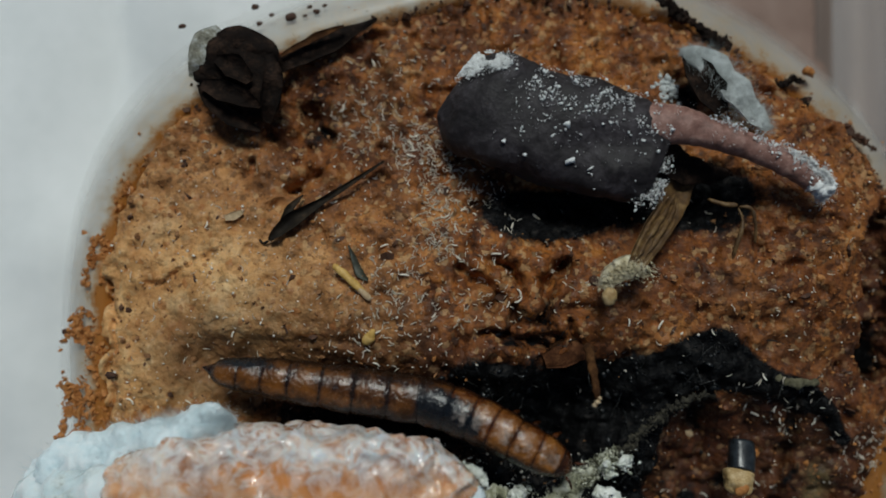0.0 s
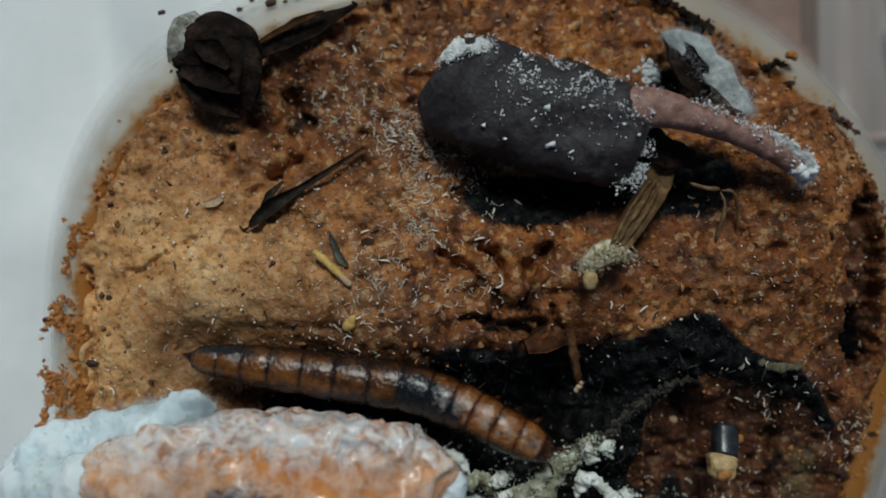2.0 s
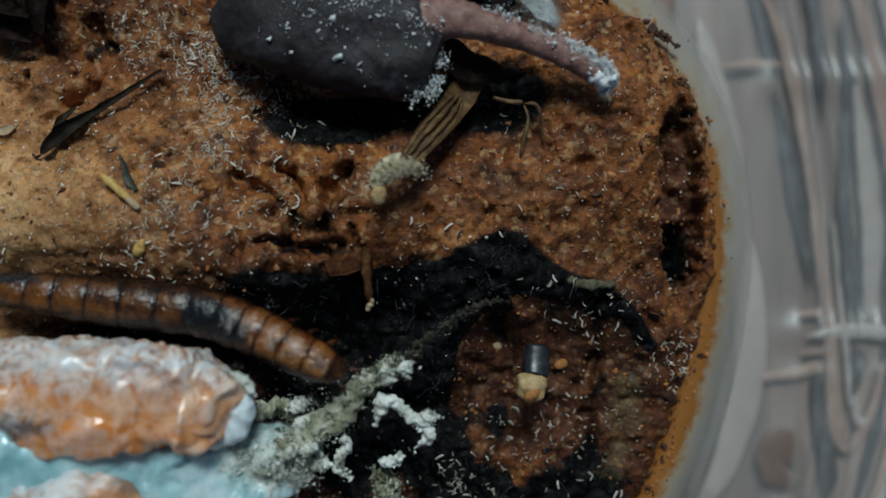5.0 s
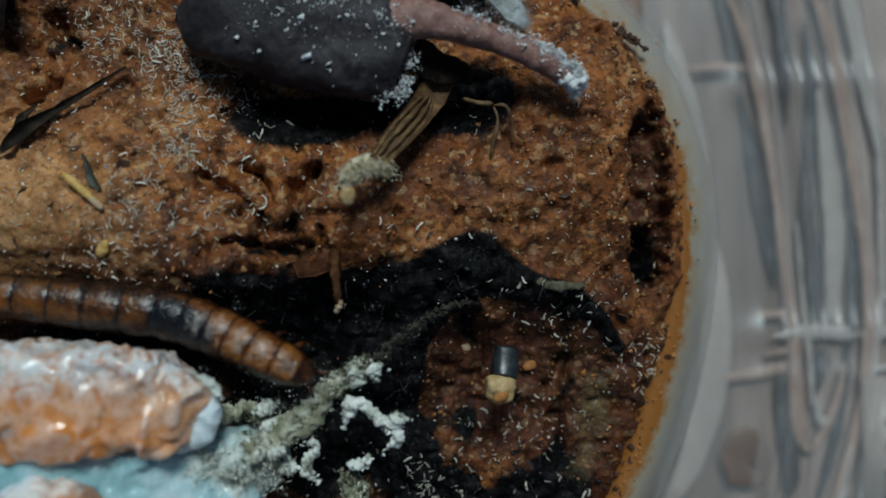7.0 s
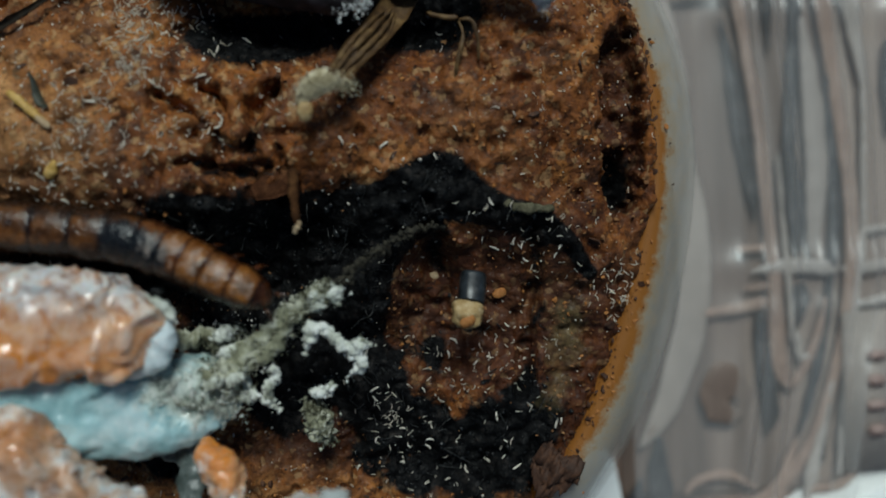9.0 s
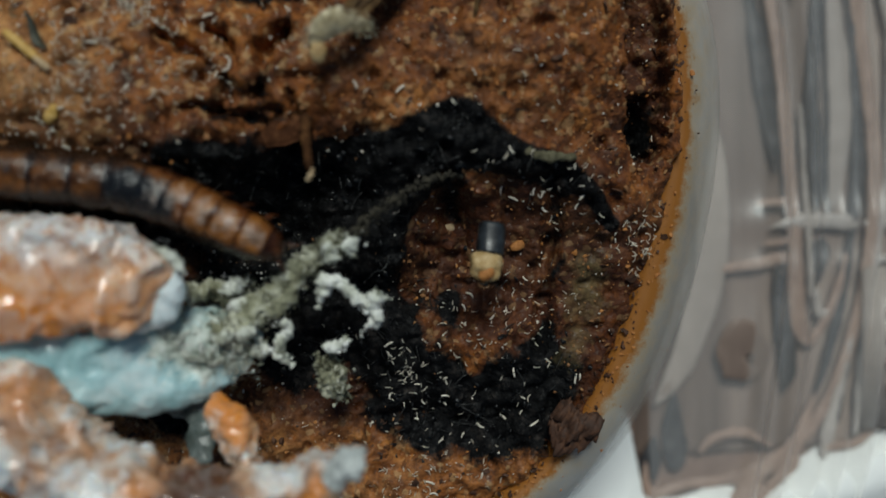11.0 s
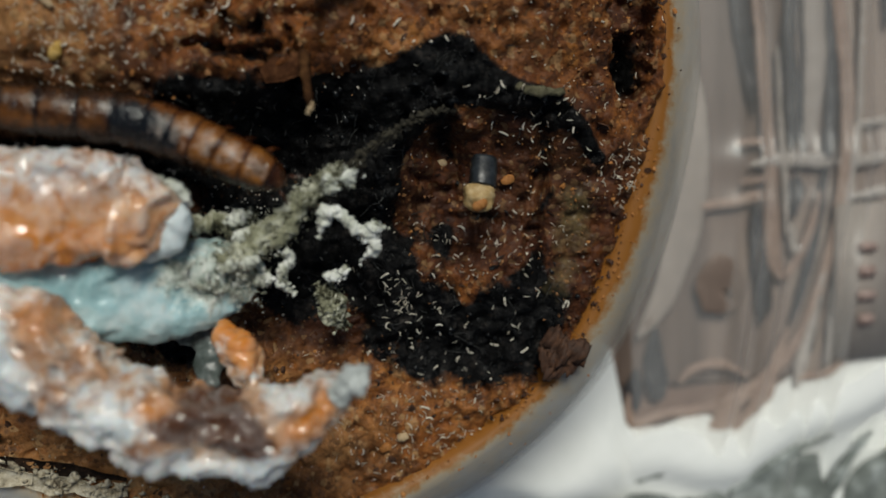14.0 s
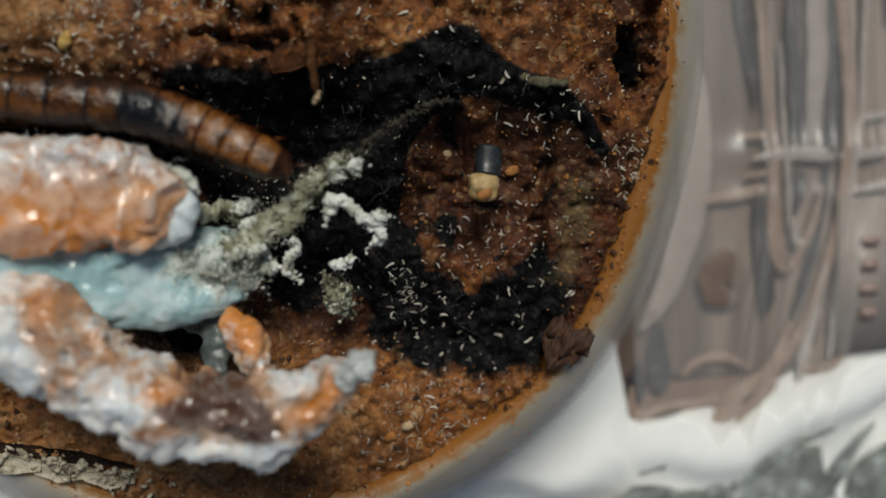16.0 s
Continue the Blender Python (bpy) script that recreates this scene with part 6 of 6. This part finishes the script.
    leaf_sheet("chip", b, [(12.4, -14.0, 4.6), (14.4, -13.3, 5.4), (16.2, -12.8, 5.4), (17.6, -12.9, 4.8)], [0.9, 1.5, 1.4, 0.9], M_CHIPTOP, 21, -0.25, thick=1.6, count=26, across=11)
    leaf_sheet("splinter", b, [(13.0, -12.2, 4.8), (15.0, -11.6, 5.2), (17.4, -11.8, 4.6)], [0.2, 0.5, 0.2], M_CHIP, 23, 0.3)
    b = thing("olive_stick", (44.5, -16.8, 2), "short olive-grey rotten stick at the edge of the black rot", "stick")
    v, f, _, _ = loft(round_ends(onto([(41.2, -16.2), (44.3, -16.8), (47.4, -17.0)], 0.5), [0.5, 0.6, 0.4], [0.4, 0.45, 0.3], 40, 4), 16, 1, 0.35, 1.2, 29, 5, 0.6)
    solid("stick", v, f, M_OLIVE, b)
    b = thing("root_stub", (17.5, -16, 4), "thin brown root stub with a pale tip", "root")
    v, f, _, _ = loft(round_ends([(17.2, -11.5, 7.4), (17.3, -13.8, 9.6), (17.5, -16.2, 10.8), (17.7, -18.0, 11.0)], [0.7, 0.5, 0.45, 0.4], [0.6, 0.5, 0.4, 0.35], 30, 4), 14, 1, 0.2, 0.8, 8)
    stub = solid("stem", v, f, M_CHIP, b)
    v, f = lumps(np.array([(17.7, -18.1, 11.0), (17.4, -18.5, 10.8), (17.9, -17.6, 11.2)]), [0.42, 0.36, 0.3], rng)
    solid("pale_tip", v, f, M_PALE, stub)

    # the small black casing with a cream plug, lying in its hollow
    b = thing("black_casing", (37, -27, 1), "small glossy black casing with a cream plug in its end", "casing")
    st = round_ends([(37.6, -24.2, 3.4), (37.2, -26.4, 4.4), (36.9, -27.8, 5.0)], [1.5, 1.6, 1.6], [1.3, 1.5, 1.5], 30, 16)
    v, f, _, _ = loft(st, 28, 0.75, 0.06, 1.5, 3)
    solid("casing", v, f, M_TUBE, b)
    st = round_ends([(36.8, -27.4, 5.0), (36.5, -28.8, 5.3), (36.3, -30.2, 4.8)], [1.6, 1.8, 1.4], [1.5, 1.6, 1.3], 22, 4)
    v, f, _, _ = loft(st, 28, 0.8, 0.4, 1.2, 6, 5, 0.5)
    plug = solid("plug", v, f, M_CREAM, b, "cream plug")
    v, f, _, _ = loft(round_ends([(36.0, -29.0, 7.0), (36.3, -29.6, 7.0), (36.6, -30.2, 6.6)], [0.8, 1.0, 0.8], [0.3, 0.35, 0.3], 10), 10)
    solid("orange_spot", v, f, M_RUST, plug)

    b = thing("dark_clod", (49, -51, -4), "dark brown clod of bedding at the rim", "clod")
    v, f, _, _ = loft(round_ends([(45.0, -48.5, -2.5), (48.0, -50.4, -1.4), (50.6, -52.0, -2.0)], [2.6, 2.8, 1.5], [0.55, 0.6, 0.4], 50, 2.2), 44, 0.8, 1.4, 2.0, 19, 6, 0.65)
    solid("clod", v, f, M_DARKCRUMB, b)
    for x, y, r, m in ((26.8, -60.0, 0.7, M_PALE), (24.5, -61.5, 0.8, M_RUST), (41.6, -27.4, 0.9, M_RUST), (33.4, -25.0, 0.7, M_PALE), (54.6, -7.4, 1.0, M_CRUMB)):
        b = thing("bran_flake", (x, y, float(height(np.array(x), np.array(y), False))), "single large bran flake on the bedding", "flake", "large bran flakes")
        zz = float(height(np.array(x), np.array(y), False)) + 0.4
        v, f, _, _ = loft(round_ends([(x - r, y - 0.3, zz), (x, y, zz + 0.2), (x + r, y + 0.4, zz)], r * 0.7, r * 0.45, 14, 1.6), 14, 0.9, 0.3 * r, r, int(x))
        solid("flake", v, f, m, b)
    # moisture beads, their glint painted as an opaque white
    p = np.c_[rng.normal(9, 3.0, 45), rng.normal(-28.6, 1.6, 45)]
    v, f = lumps(np.c_[p, height(p[:, 0], p[:, 1], False) + rng.uniform(1.0, 4.0, 45)], rng.uniform(0.06, 0.2, 45), rng, 0.1, 0.05)
    tagged(solid("moisture_beads", v, f, M_GLINT), "tiny beads of moisture beside the larva, coloured white for their glint", "droplets", kind="stuff")
    b = thing("bark_flake", (-15, -63, -4), "pale flaking strip of bark half buried in the bedding", "bark")
    for k, (path, half) in enumerate((([(-27, -59.6), (-23, -60.8), (-19, -61.4)], [0.5, 1.3, 0.6]), ([(-21, -61.2), (-17, -62.4), (-13, -63.2)], [0.4, 1.4, 0.5]), ([(-15, -63.0), (-11.5, -64.2), (-8, -64.4)], [0.4, 1.0, 0.3]))):
        leaf_sheet("flake", b, onto(path, 0.7), half, M_BARK, 22 + k, 0.3, count=50, across=15, thick=0.3)
    q = np.c_[rng.normal(-17, 6.0, 900), np.zeros(900)]
    q[:, 1] = -62.0 - 0.26 * (q[:, 0] + 17) + rng.normal(0, 0.9, 900)
    q = q[vnoise(q[:, 0] / 1.2, q[:, 1] / 0.8, 0, 97) > 0.0]
    v, f = lumps(np.c_[q, height(q[:, 0], q[:, 1], False) + 1.0], 0.08 + 0.3 * rng.uniform(size=len(q)) ** 2.5, rng, 0.8, 0.7)
    tagged(solid("flaking_rest", v, f, M_BARK, b), kind="stuff")
    # a dark strip put in for the shadow above the bark
    leaf_sheet("shade_strip", b, onto([(-28, -57.6), (-22, -59.2), (-15, -61.0), (-8, -62.6)], 0.5), [0.3, 0.7, 0.8, 0.2], M_LEAF, 27, 0.3)


scraps()


def specks():
    """Single dark specks stuck to the cup's rim."""
    rng = np.random.default_rng(66)
    for x, y, r in ((-20.1, 30.9, 0.75), (-22.6, 31.2, 0.35), (-24.2, 30.0, 0.4), (-24.8, 32.2, 0.5), (-18.2, 31.1, 0.3), (-16.7, 31.7, 0.45), (-17.6, 32.3, 0.35), (-34.4, 29.5, 0.5), (-49.3, -10.8, 0.5), (-15.6, 32.5, 0.3), (64.7, -9.0, 0.16), (63.3, -17.3, 0.2), (64.9, -14.3, 0.15), (62.3, 4.4, 0.2)):
        b = thing("dark_speck", (x, y, -4.4), "small dark speck stuck to the cup's rim", "speck", "specks on the rim")
        v, f, _, _ = loft(round_ends([(x - r, y - 0.2 * r, -4.2), (x, y, -4.0), (x + r, y + 0.3 * r, -4.2)], r * 0.7, r * 0.5, 12, 1.5), 12, 0.9, 0.2 * r, r, int(100 * r))
        solid("grain", v, f, M_DARKCRUMB, b)


specks()


def rim_clods():
    """Dark clods, rust crusts and an orange flake along the bedding's edge."""
    rng = np.random.default_rng(71)
    for path, half in (([(28.6, 33.6), (31.4, 31.8), (33.8, 30.2)], [0.5, 0.8, 0.6]), ([(33.4, 30.4), (36.2, 28.4), (38.8, 26.8)], [0.5, 0.9, 0.5]), ([(44.8, 22.2), (46.8, 22.8), (48.8, 22.6)], [0.5, 0.7, 0.6]), ([(46.8, 19.8), (47.8, 19.0), (48.4, 17.8)], [0.8, 1.2, 0.7]), ([(54.4, 16.4), (55.6, 15.2), (57.0, 14.2)], [0.5, 0.7, 0.8]), ([(56.6, 14.6), (57.8, 13.6), (58.4, 13.4)], [0.5, 0.8, 0.4]), ([(58.6, 9.6), (59.0, 8.2), (59.8, 7.2)], [0.5, 0.7, 0.4]), ([(59.4, 1.6), (60.2, 0.2), (60.6, -1.2)], [0.4, 0.6, 0.4]), ([(60.2, -3.2), (60.8, -4.4), (61.4, -6.0)], [0.4, 0.7, 0.5])):
        x, y = path[1]
        z = -2.6 if y > 10 else -3.4
        b = thing("dark_clod", (x, y, z - 0.6), "small dark clod stuck at the bedding's edge", "clod", "clods along the rim")
        v, f, _, _ = loft(round_ends([(px, py, z) for px, py in path], np.array(half) * 0.75, np.array(half) * 0.5, 40, 2.4), 30, 0.8, 0.6, 1.1, int(x * 7) % 97, 5, 0.65)
        solid("clod", v, f, M_LEAF if y > 18 else M_DARKCRUMB, b)
    b = thing("orange_flake", (49.2, 23.6, -3.2), "bright orange flake at the cup's rim", "flake")
    v, f, _, _ = loft(round_ends([(48.4, 23.8, -2.6), (49.2, 23.8, -2.4), (49.8, 23.2, -2.6)], [0.4, 0.7, 0.4], [0.3, 0.4, 0.3], 16, 2), 16, 0.9, 0.3, 0.8, 5)
    solid("flake", v, f, M_RUST, b)
    for path, wide, count in (([(-45.4, 1.0), (-46.4, -1.6), (-46.0, -4.4)], 0.9, 700), ([(-48.0, -8.6), (-48.2, -11.4), (-49.0, -13.4)], 0.8, 600), ([(-49.4, -16.0), (-48.8, -20.0), (-49.2, -24.4), (-48.2, -26.6)], 0.8, 1100), ([(-41.6, 9.4), (-42.4, 7.6), (-43.0, 6.2)], 0.5, 260)):
        x, y = path[1]
        b = thing("rust_crust", (x, y, -4.6), "flaking rust-orange crust on the cup's wall beside the bedding", "crust", "rust crusts on the cup")
        p = spline([(px + 0.9, py, -3.9) for px, py in path], 120)[rng.integers(0, 120, count)] + rng.normal(size=(count, 3)) * (wide, 0.6, 0.12)
        p = p[vnoise(p[:, 0] / 0.9, p[:, 1] / 1.6, 0, 95) > -0.15]
        v, f = lumps(p, 0.08 + 0.3 * rng.uniform(size=len(p)) ** 2.5, rng, 0.7, 0.6)
        tagged(solid("crust_grain", v, f, M_RUST, b, smooth=False), kind="stuff")


rim_clods()


# ---- crumbs, rot shreds and the swarm of springtails ----
def on_bed(x, y):
    return np.c_[x, y, height(x, y)]


def within(x, y, margin=0.5):
    th = np.arctan2(y - CENTRE[1], x - CENTRE[0])
    return np.hypot(x - CENTRE[0], y - CENTRE[1]) < cup_radius(th) - margin


def scatter():
    rng = np.random.default_rng(20)
    x, y = rng.uniform(-48, 63, 8000), rng.uniform(-72, 36, 8000)
    ok = within(x, y) & (rng.uniform(size=8000) > 0.97 * rot_and_shade(x, y))
    p = on_bed(x[ok], y[ok])
    v, f = lumps(p, 0.07 + 0.26 * rng.uniform(size=len(p)) ** 4, rng, 0.55, 0.5)
    tagged(solid("bran_crumbs", v, f, M_CRUMB, smooth=False), "loose brown bran crumbs", "crumbs", kind="stuff")
    x, y = rng.uniform(-48, 63, 5000), rng.uniform(-72, 36, 5000)
    ok = within(x, y) & (rng.uniform(size=5000) < 0.32 * (1 - rot_and_shade(x, y)) * (1 - 0.8 * bell(x, y, -30, -8, 16, 14)))
    p = on_bed(x[ok], y[ok])
    v, f = lumps(p, 0.10 + 0.42 * rng.uniform(size=len(p)) ** 3, rng, 0.75, 0.7)
    tagged(solid("dark_crumbs", v, f, M_DARKCRUMB, smooth=False), "dark rotten crumbs", "crumbs", kind="stuff")
    # wet glints on the bran, put in as small white lumps
    x, y = rng.uniform(-48, 63, 6000), rng.uniform(-72, 36, 6000)
    ok = within(x, y) & (rng.uniform(size=6000) > 0.8 * rot_and_shade(x, y)) & (rng.uniform(size=6000) < 0.35 + 0.65 * bell(x, y, -25, -4, 20, 18))
    p = on_bed(x[ok], y[ok]) + (0, 0, 0.05)
    v, f = lumps(p, 0.05 + 0.13 * rng.uniform(size=len(p)) ** 2.5, rng, 0.6, 0.5)
    tagged(solid("pale_glints", v, f, M_GLINT), "tiny pale lumps put in for wet glints on the bedding", "flecks", kind="stuff")
    # clods and rust grains along the rim
    th = rng.uniform(-0.9, 2.4, 900)
    r = cup_radius(th) + rng.normal(-0.6, 0.8, 900)
    x, y = CENTRE[0] + r * np.cos(th), CENTRE[1] + r * np.sin(th)
    p = np.c_[x, y, np.maximum(-4.0, np.minimum(height(x, y), 1.5) - 1.2)]
    v, f = lumps(p, 0.06 + 0.4 * rng.uniform(size=900) ** 5, rng, 0.5, 0.5)
    tagged(solid("rim_crumbs", v, f, M_DARKCRUMB, smooth=False), "dark crumbs stuck along the rim", "crumbs", kind="stuff")
    th = np.r_[rng.uniform(-np.pi, np.pi, 1100), rng.uniform(2.7, 3.75, 900)]
    r = cup_radius(th) + np.r_[rng.exponential(1.0, 1100), rng.uniform(-0.5, 3.2, 900)]
    ok = vnoise(th * 18, r / 2.0, 0, 91) > -0.2
    th, r = th[ok], r[ok]
    p = np.c_[CENTRE[0] + r * np.cos(th), CENTRE[1] + r * np.sin(th), np.full(len(r), -3.9)]
    x, y = rng.uniform(-20, 62, 5000), rng.uniform(-70, 34, 5000)
    ok = within(x, y) & (rng.uniform(size=5000) < (0.25 + 0.75 * bell(x, y, 50, 4, 10, 16)) * (1 - rot_and_shade(x, y)) ** 2)
    p = np.vstack([p, on_bed(x[ok], y[ok])])
    left = 0.3 * np.exp(-(((p[:, 0] + 46) / 6) ** 2)) * (abs(p[:, 1] + 14) < 26)
    v, f = lumps(p, 0.06 + (0.26 + 0.4 * left) * rng.uniform(size=len(p)) ** (3.5 - 1.8 * left), rng, 0.5, 0.45)
    tagged(solid("rust_grains", v, f, M_RUST, smooth=False), "rust-orange grains on the bedding and along the cup's rim", "crumbs", kind="stuff")
    x, y = rng.uniform(-2, 55, 6000), rng.uniform(-60, 10, 6000)
    ok = rng.uniform(size=6000) < rot_and_shade(x, y) ** 1.5 * 0.4
    p = on_bed(x[ok], y[ok])
    v, f = lumps(p, 0.08 + 0.38 * rng.uniform(size=len(p)) ** 3, rng, 0.85, 0.7)
    tagged(solid("black_rot_lumps", v, f, M_SHINE), "wet glossy black rotten lumps", "rot", kind="stuff")
    # black shreds in the rot
    x, y = rng.uniform(-2, 55, 9000), rng.uniform(-60, -8, 9000)
    ok = rng.uniform(size=9000) < rot_and_shade(x, y) ** 1.5 * 0.10
    p = on_bed(x[ok], y[ok])
    way = np.c_[rng.normal(size=(len(p), 2)), rng.uniform(0, 0.5, len(p))]
    v, f = hairs(p, way, 1.8, 0.10, rng)
    tagged(solid("rot_shreds", v, f, M_BLACK), "wet black rotten shreds", "rot", kind="stuff")


scatter()


def springtail_mesh(length, thick, bend):
    s = np.linspace(-1, 1, 9)
    c = np.c_[s * length / 2, bend * (1 - s * s) * length, np.zeros(9)]
    prof = thick * np.sqrt(np.clip(1 - (s * 0.98) ** 4, 0.05, 1)) * (1 + 0.15 * s)
    v, f, _, _ = loft(np.c_[c, prof, prof * 0.9], 8)
    return v, f


SWARM_UPPER = [(-10.6, 18.7, 3.2, 60), (-6.2, 21.8, 3, 40), (-3.9, 14.1, 2.2, 100), (-0.3, 9.5, 2.2, 90), (-0.4, 5.0, 1.8, 90), (-0.4, 1.4, 1.6, 70), (-1.7, 11.0, 2, 70), (-6.0, -4.2, 3, 80), (5.0, -6.9, 2.5, 60), (-9.4, -11.0, 2.5, 40), (4.7, 7.3, 1.8, 50), (-10.6, 14.8, 2.5, 50), (-4.7, -6.9, 3, 60), (6.5, -1.4, 3, 40), (14.9, -2.8, 3, 20)]
SWARM_LOWER = [(56.8, -26.0, 1.8, 44), (48.3, -22.1, 2.2, 22), (43.1, -20.5, 2.5, 12), (35.2, -38.0, 2.5, 18), (27.8, -42.7, 1.6, 22), (26.4, -41.1, 1.8, 14), (32.1, -47.6, 4.0, 6), (35.3, -60.8, 3.4, 60), (41.0, -45.1, 4, 8), (58.2, -29.0, 1.6, 40), (43.4, -35.6, 3, 50), (31.6, -34.1, 2.5, 16), (38.0, -19.0, 3, 10), (28.6, -60.3, 3.8, 50), (25.5, -47.1, 2.5, 6), (10, -20, 30, 120), (-28, -4, 12, 120), (45, 2, 14, 60), (28, -56, 6, 60)]
SWARM = SWARM_UPPER + SWARM_LOWER


def swarm():
    rng = np.random.default_rng(40)
    pts = np.vstack([np.c_[rng.normal(cx, s, n), rng.normal(cy, s, n)] for cx, cy, s, n in SWARM])
    pts = pts[within(pts[:, 0], pts[:, 1])]
    z = height(pts[:, 0], pts[:, 1])
    vs, fs, at = [], [], 0
    for (x, y), h in zip(pts, z):
        ln = rng.uniform(0.45, 1.1)
        v, f = springtail_mesh(ln, 0.04 + 0.028 * ln * rng.uniform(0.6, 1.2), rng.uniform(-0.25, 0.25))
        a, tilt = rng.uniform(0, 6.28), rng.normal(0, 0.35)
        v = np.c_[v[:, 0] * math.cos(tilt), v[:, 1], v[:, 0] * math.sin(tilt)]
        v = np.c_[v[:, 0] * math.cos(a) - v[:, 1] * math.sin(a), v[:, 0] * math.sin(a) + v[:, 1] * math.cos(a), v[:, 2]] + (x, y, h + 0.16)
        vs.append(v)
        fs += [tuple(i + at for i in q) for q in f]
        at += len(v)
    tagged(solid("springtail_swarm", np.vstack(vs), fs, M_MITE), "hundreds of tiny white springtails on the bedding", "springtails", kind="stuff")


swarm()


WANDERERS = []


def springtails():
    """The larger springtails, each one by itself; some of them crawl."""
    rng = np.random.default_rng(77)
    kinds = []
    for k in range(5):
        v, f = springtail_mesh(0.75 + 0.15 * k, 0.085 + 0.012 * k, (0.0, 0.12, -0.14, 0.22, 0.05)[k])
        me = bpy.data.meshes.new("springtail")
        me.from_pydata((v * MM).tolist(), [], [tuple(int(i) for i in q) for q in f])
        me.polygons.foreach_set("use_smooth", np.ones(len(me.polygons), bool))
        me.materials.append(M_MITE)
        kinds.append(me)

    def one(x, y, turn, k):
        ob = new("springtail", kinds[k])
        z = float(height(np.array(x), np.array(y)))
        ob.matrix_basis = pose(x * MM, y * MM, (z + 0.22) * MM, 0, rng.normal(0, 14), turn)
        return tagged(ob, "tiny slender white springtail on the bedding", "springtail", "springtails on the bedding")

    for x, y, turn, k in WATCHED:
        WANDERERS.append((one(x, y, turn, k), x, y, turn))
    for cx, cy, s, n in SWARM:
        for _ in range(max(2, n // 22)):
            x, y = rng.normal(cx, s * 1.2), rng.normal(cy, s * 1.2)
            if within(np.array(x), np.array(y)):
                one(x, y, rng.uniform(0, 360), int(rng.integers(0, 5)))


WATCHED = [(38.8, -49.2, 5, 4), (31.0, -52.0, 15, 1), (31.0, -46.5, -35, 3), (41.3, -49.0, 40, 0), (49.0, -44.8, 80, 2), (48.1, -45.2, 60, 4), (33.8, -51.9, 10, 1), (37.3, -51.0, 110, 3), (34.6, -37.2, 20, 0), (35.3, -35.4, 140, 2), (48.3, -22.1, 75, 4), (43.9, -22.3, 95, 1), (45.0, -23.7, 60, 3), (47.0, -18.6, 20, 0), (22.5, -9.1, 90, 2), (26.9, -9.5, 60, 4), (-20.6, 8.0, 60, 1), (-22.4, 17.9, 80, 3), (18.4, -4.1, 10, 0), (-14.0, 6.0, 10, 2), (6.5, -0.7, 0, 4), (-32.4, -19.5, -30, 1), (-39.8, -19.4, -40, 3)]
springtails()


def motions():
    """The crawling springtails."""
    rng = np.random.default_rng(99)
    for ob, x, y, turn in WANDERERS:
        rows, a, px, py = [], turn, x, y
        for t in (0, 2, 4, 6, 8, 10, 12, 13, 14, 15, 16):
            z = float(height(np.array(px), np.array(py)))
            rows.append((t, pose(px * MM, py * MM, (z + 0.22) * MM, 0, 0, a)))
            a += rng.normal(0, 16)
            go = rng.uniform(-0.1, 0.35)
            px, py = px + go * math.cos(radians(a)), py + go * math.sin(radians(a))
        walk(ob, rows)


motions()
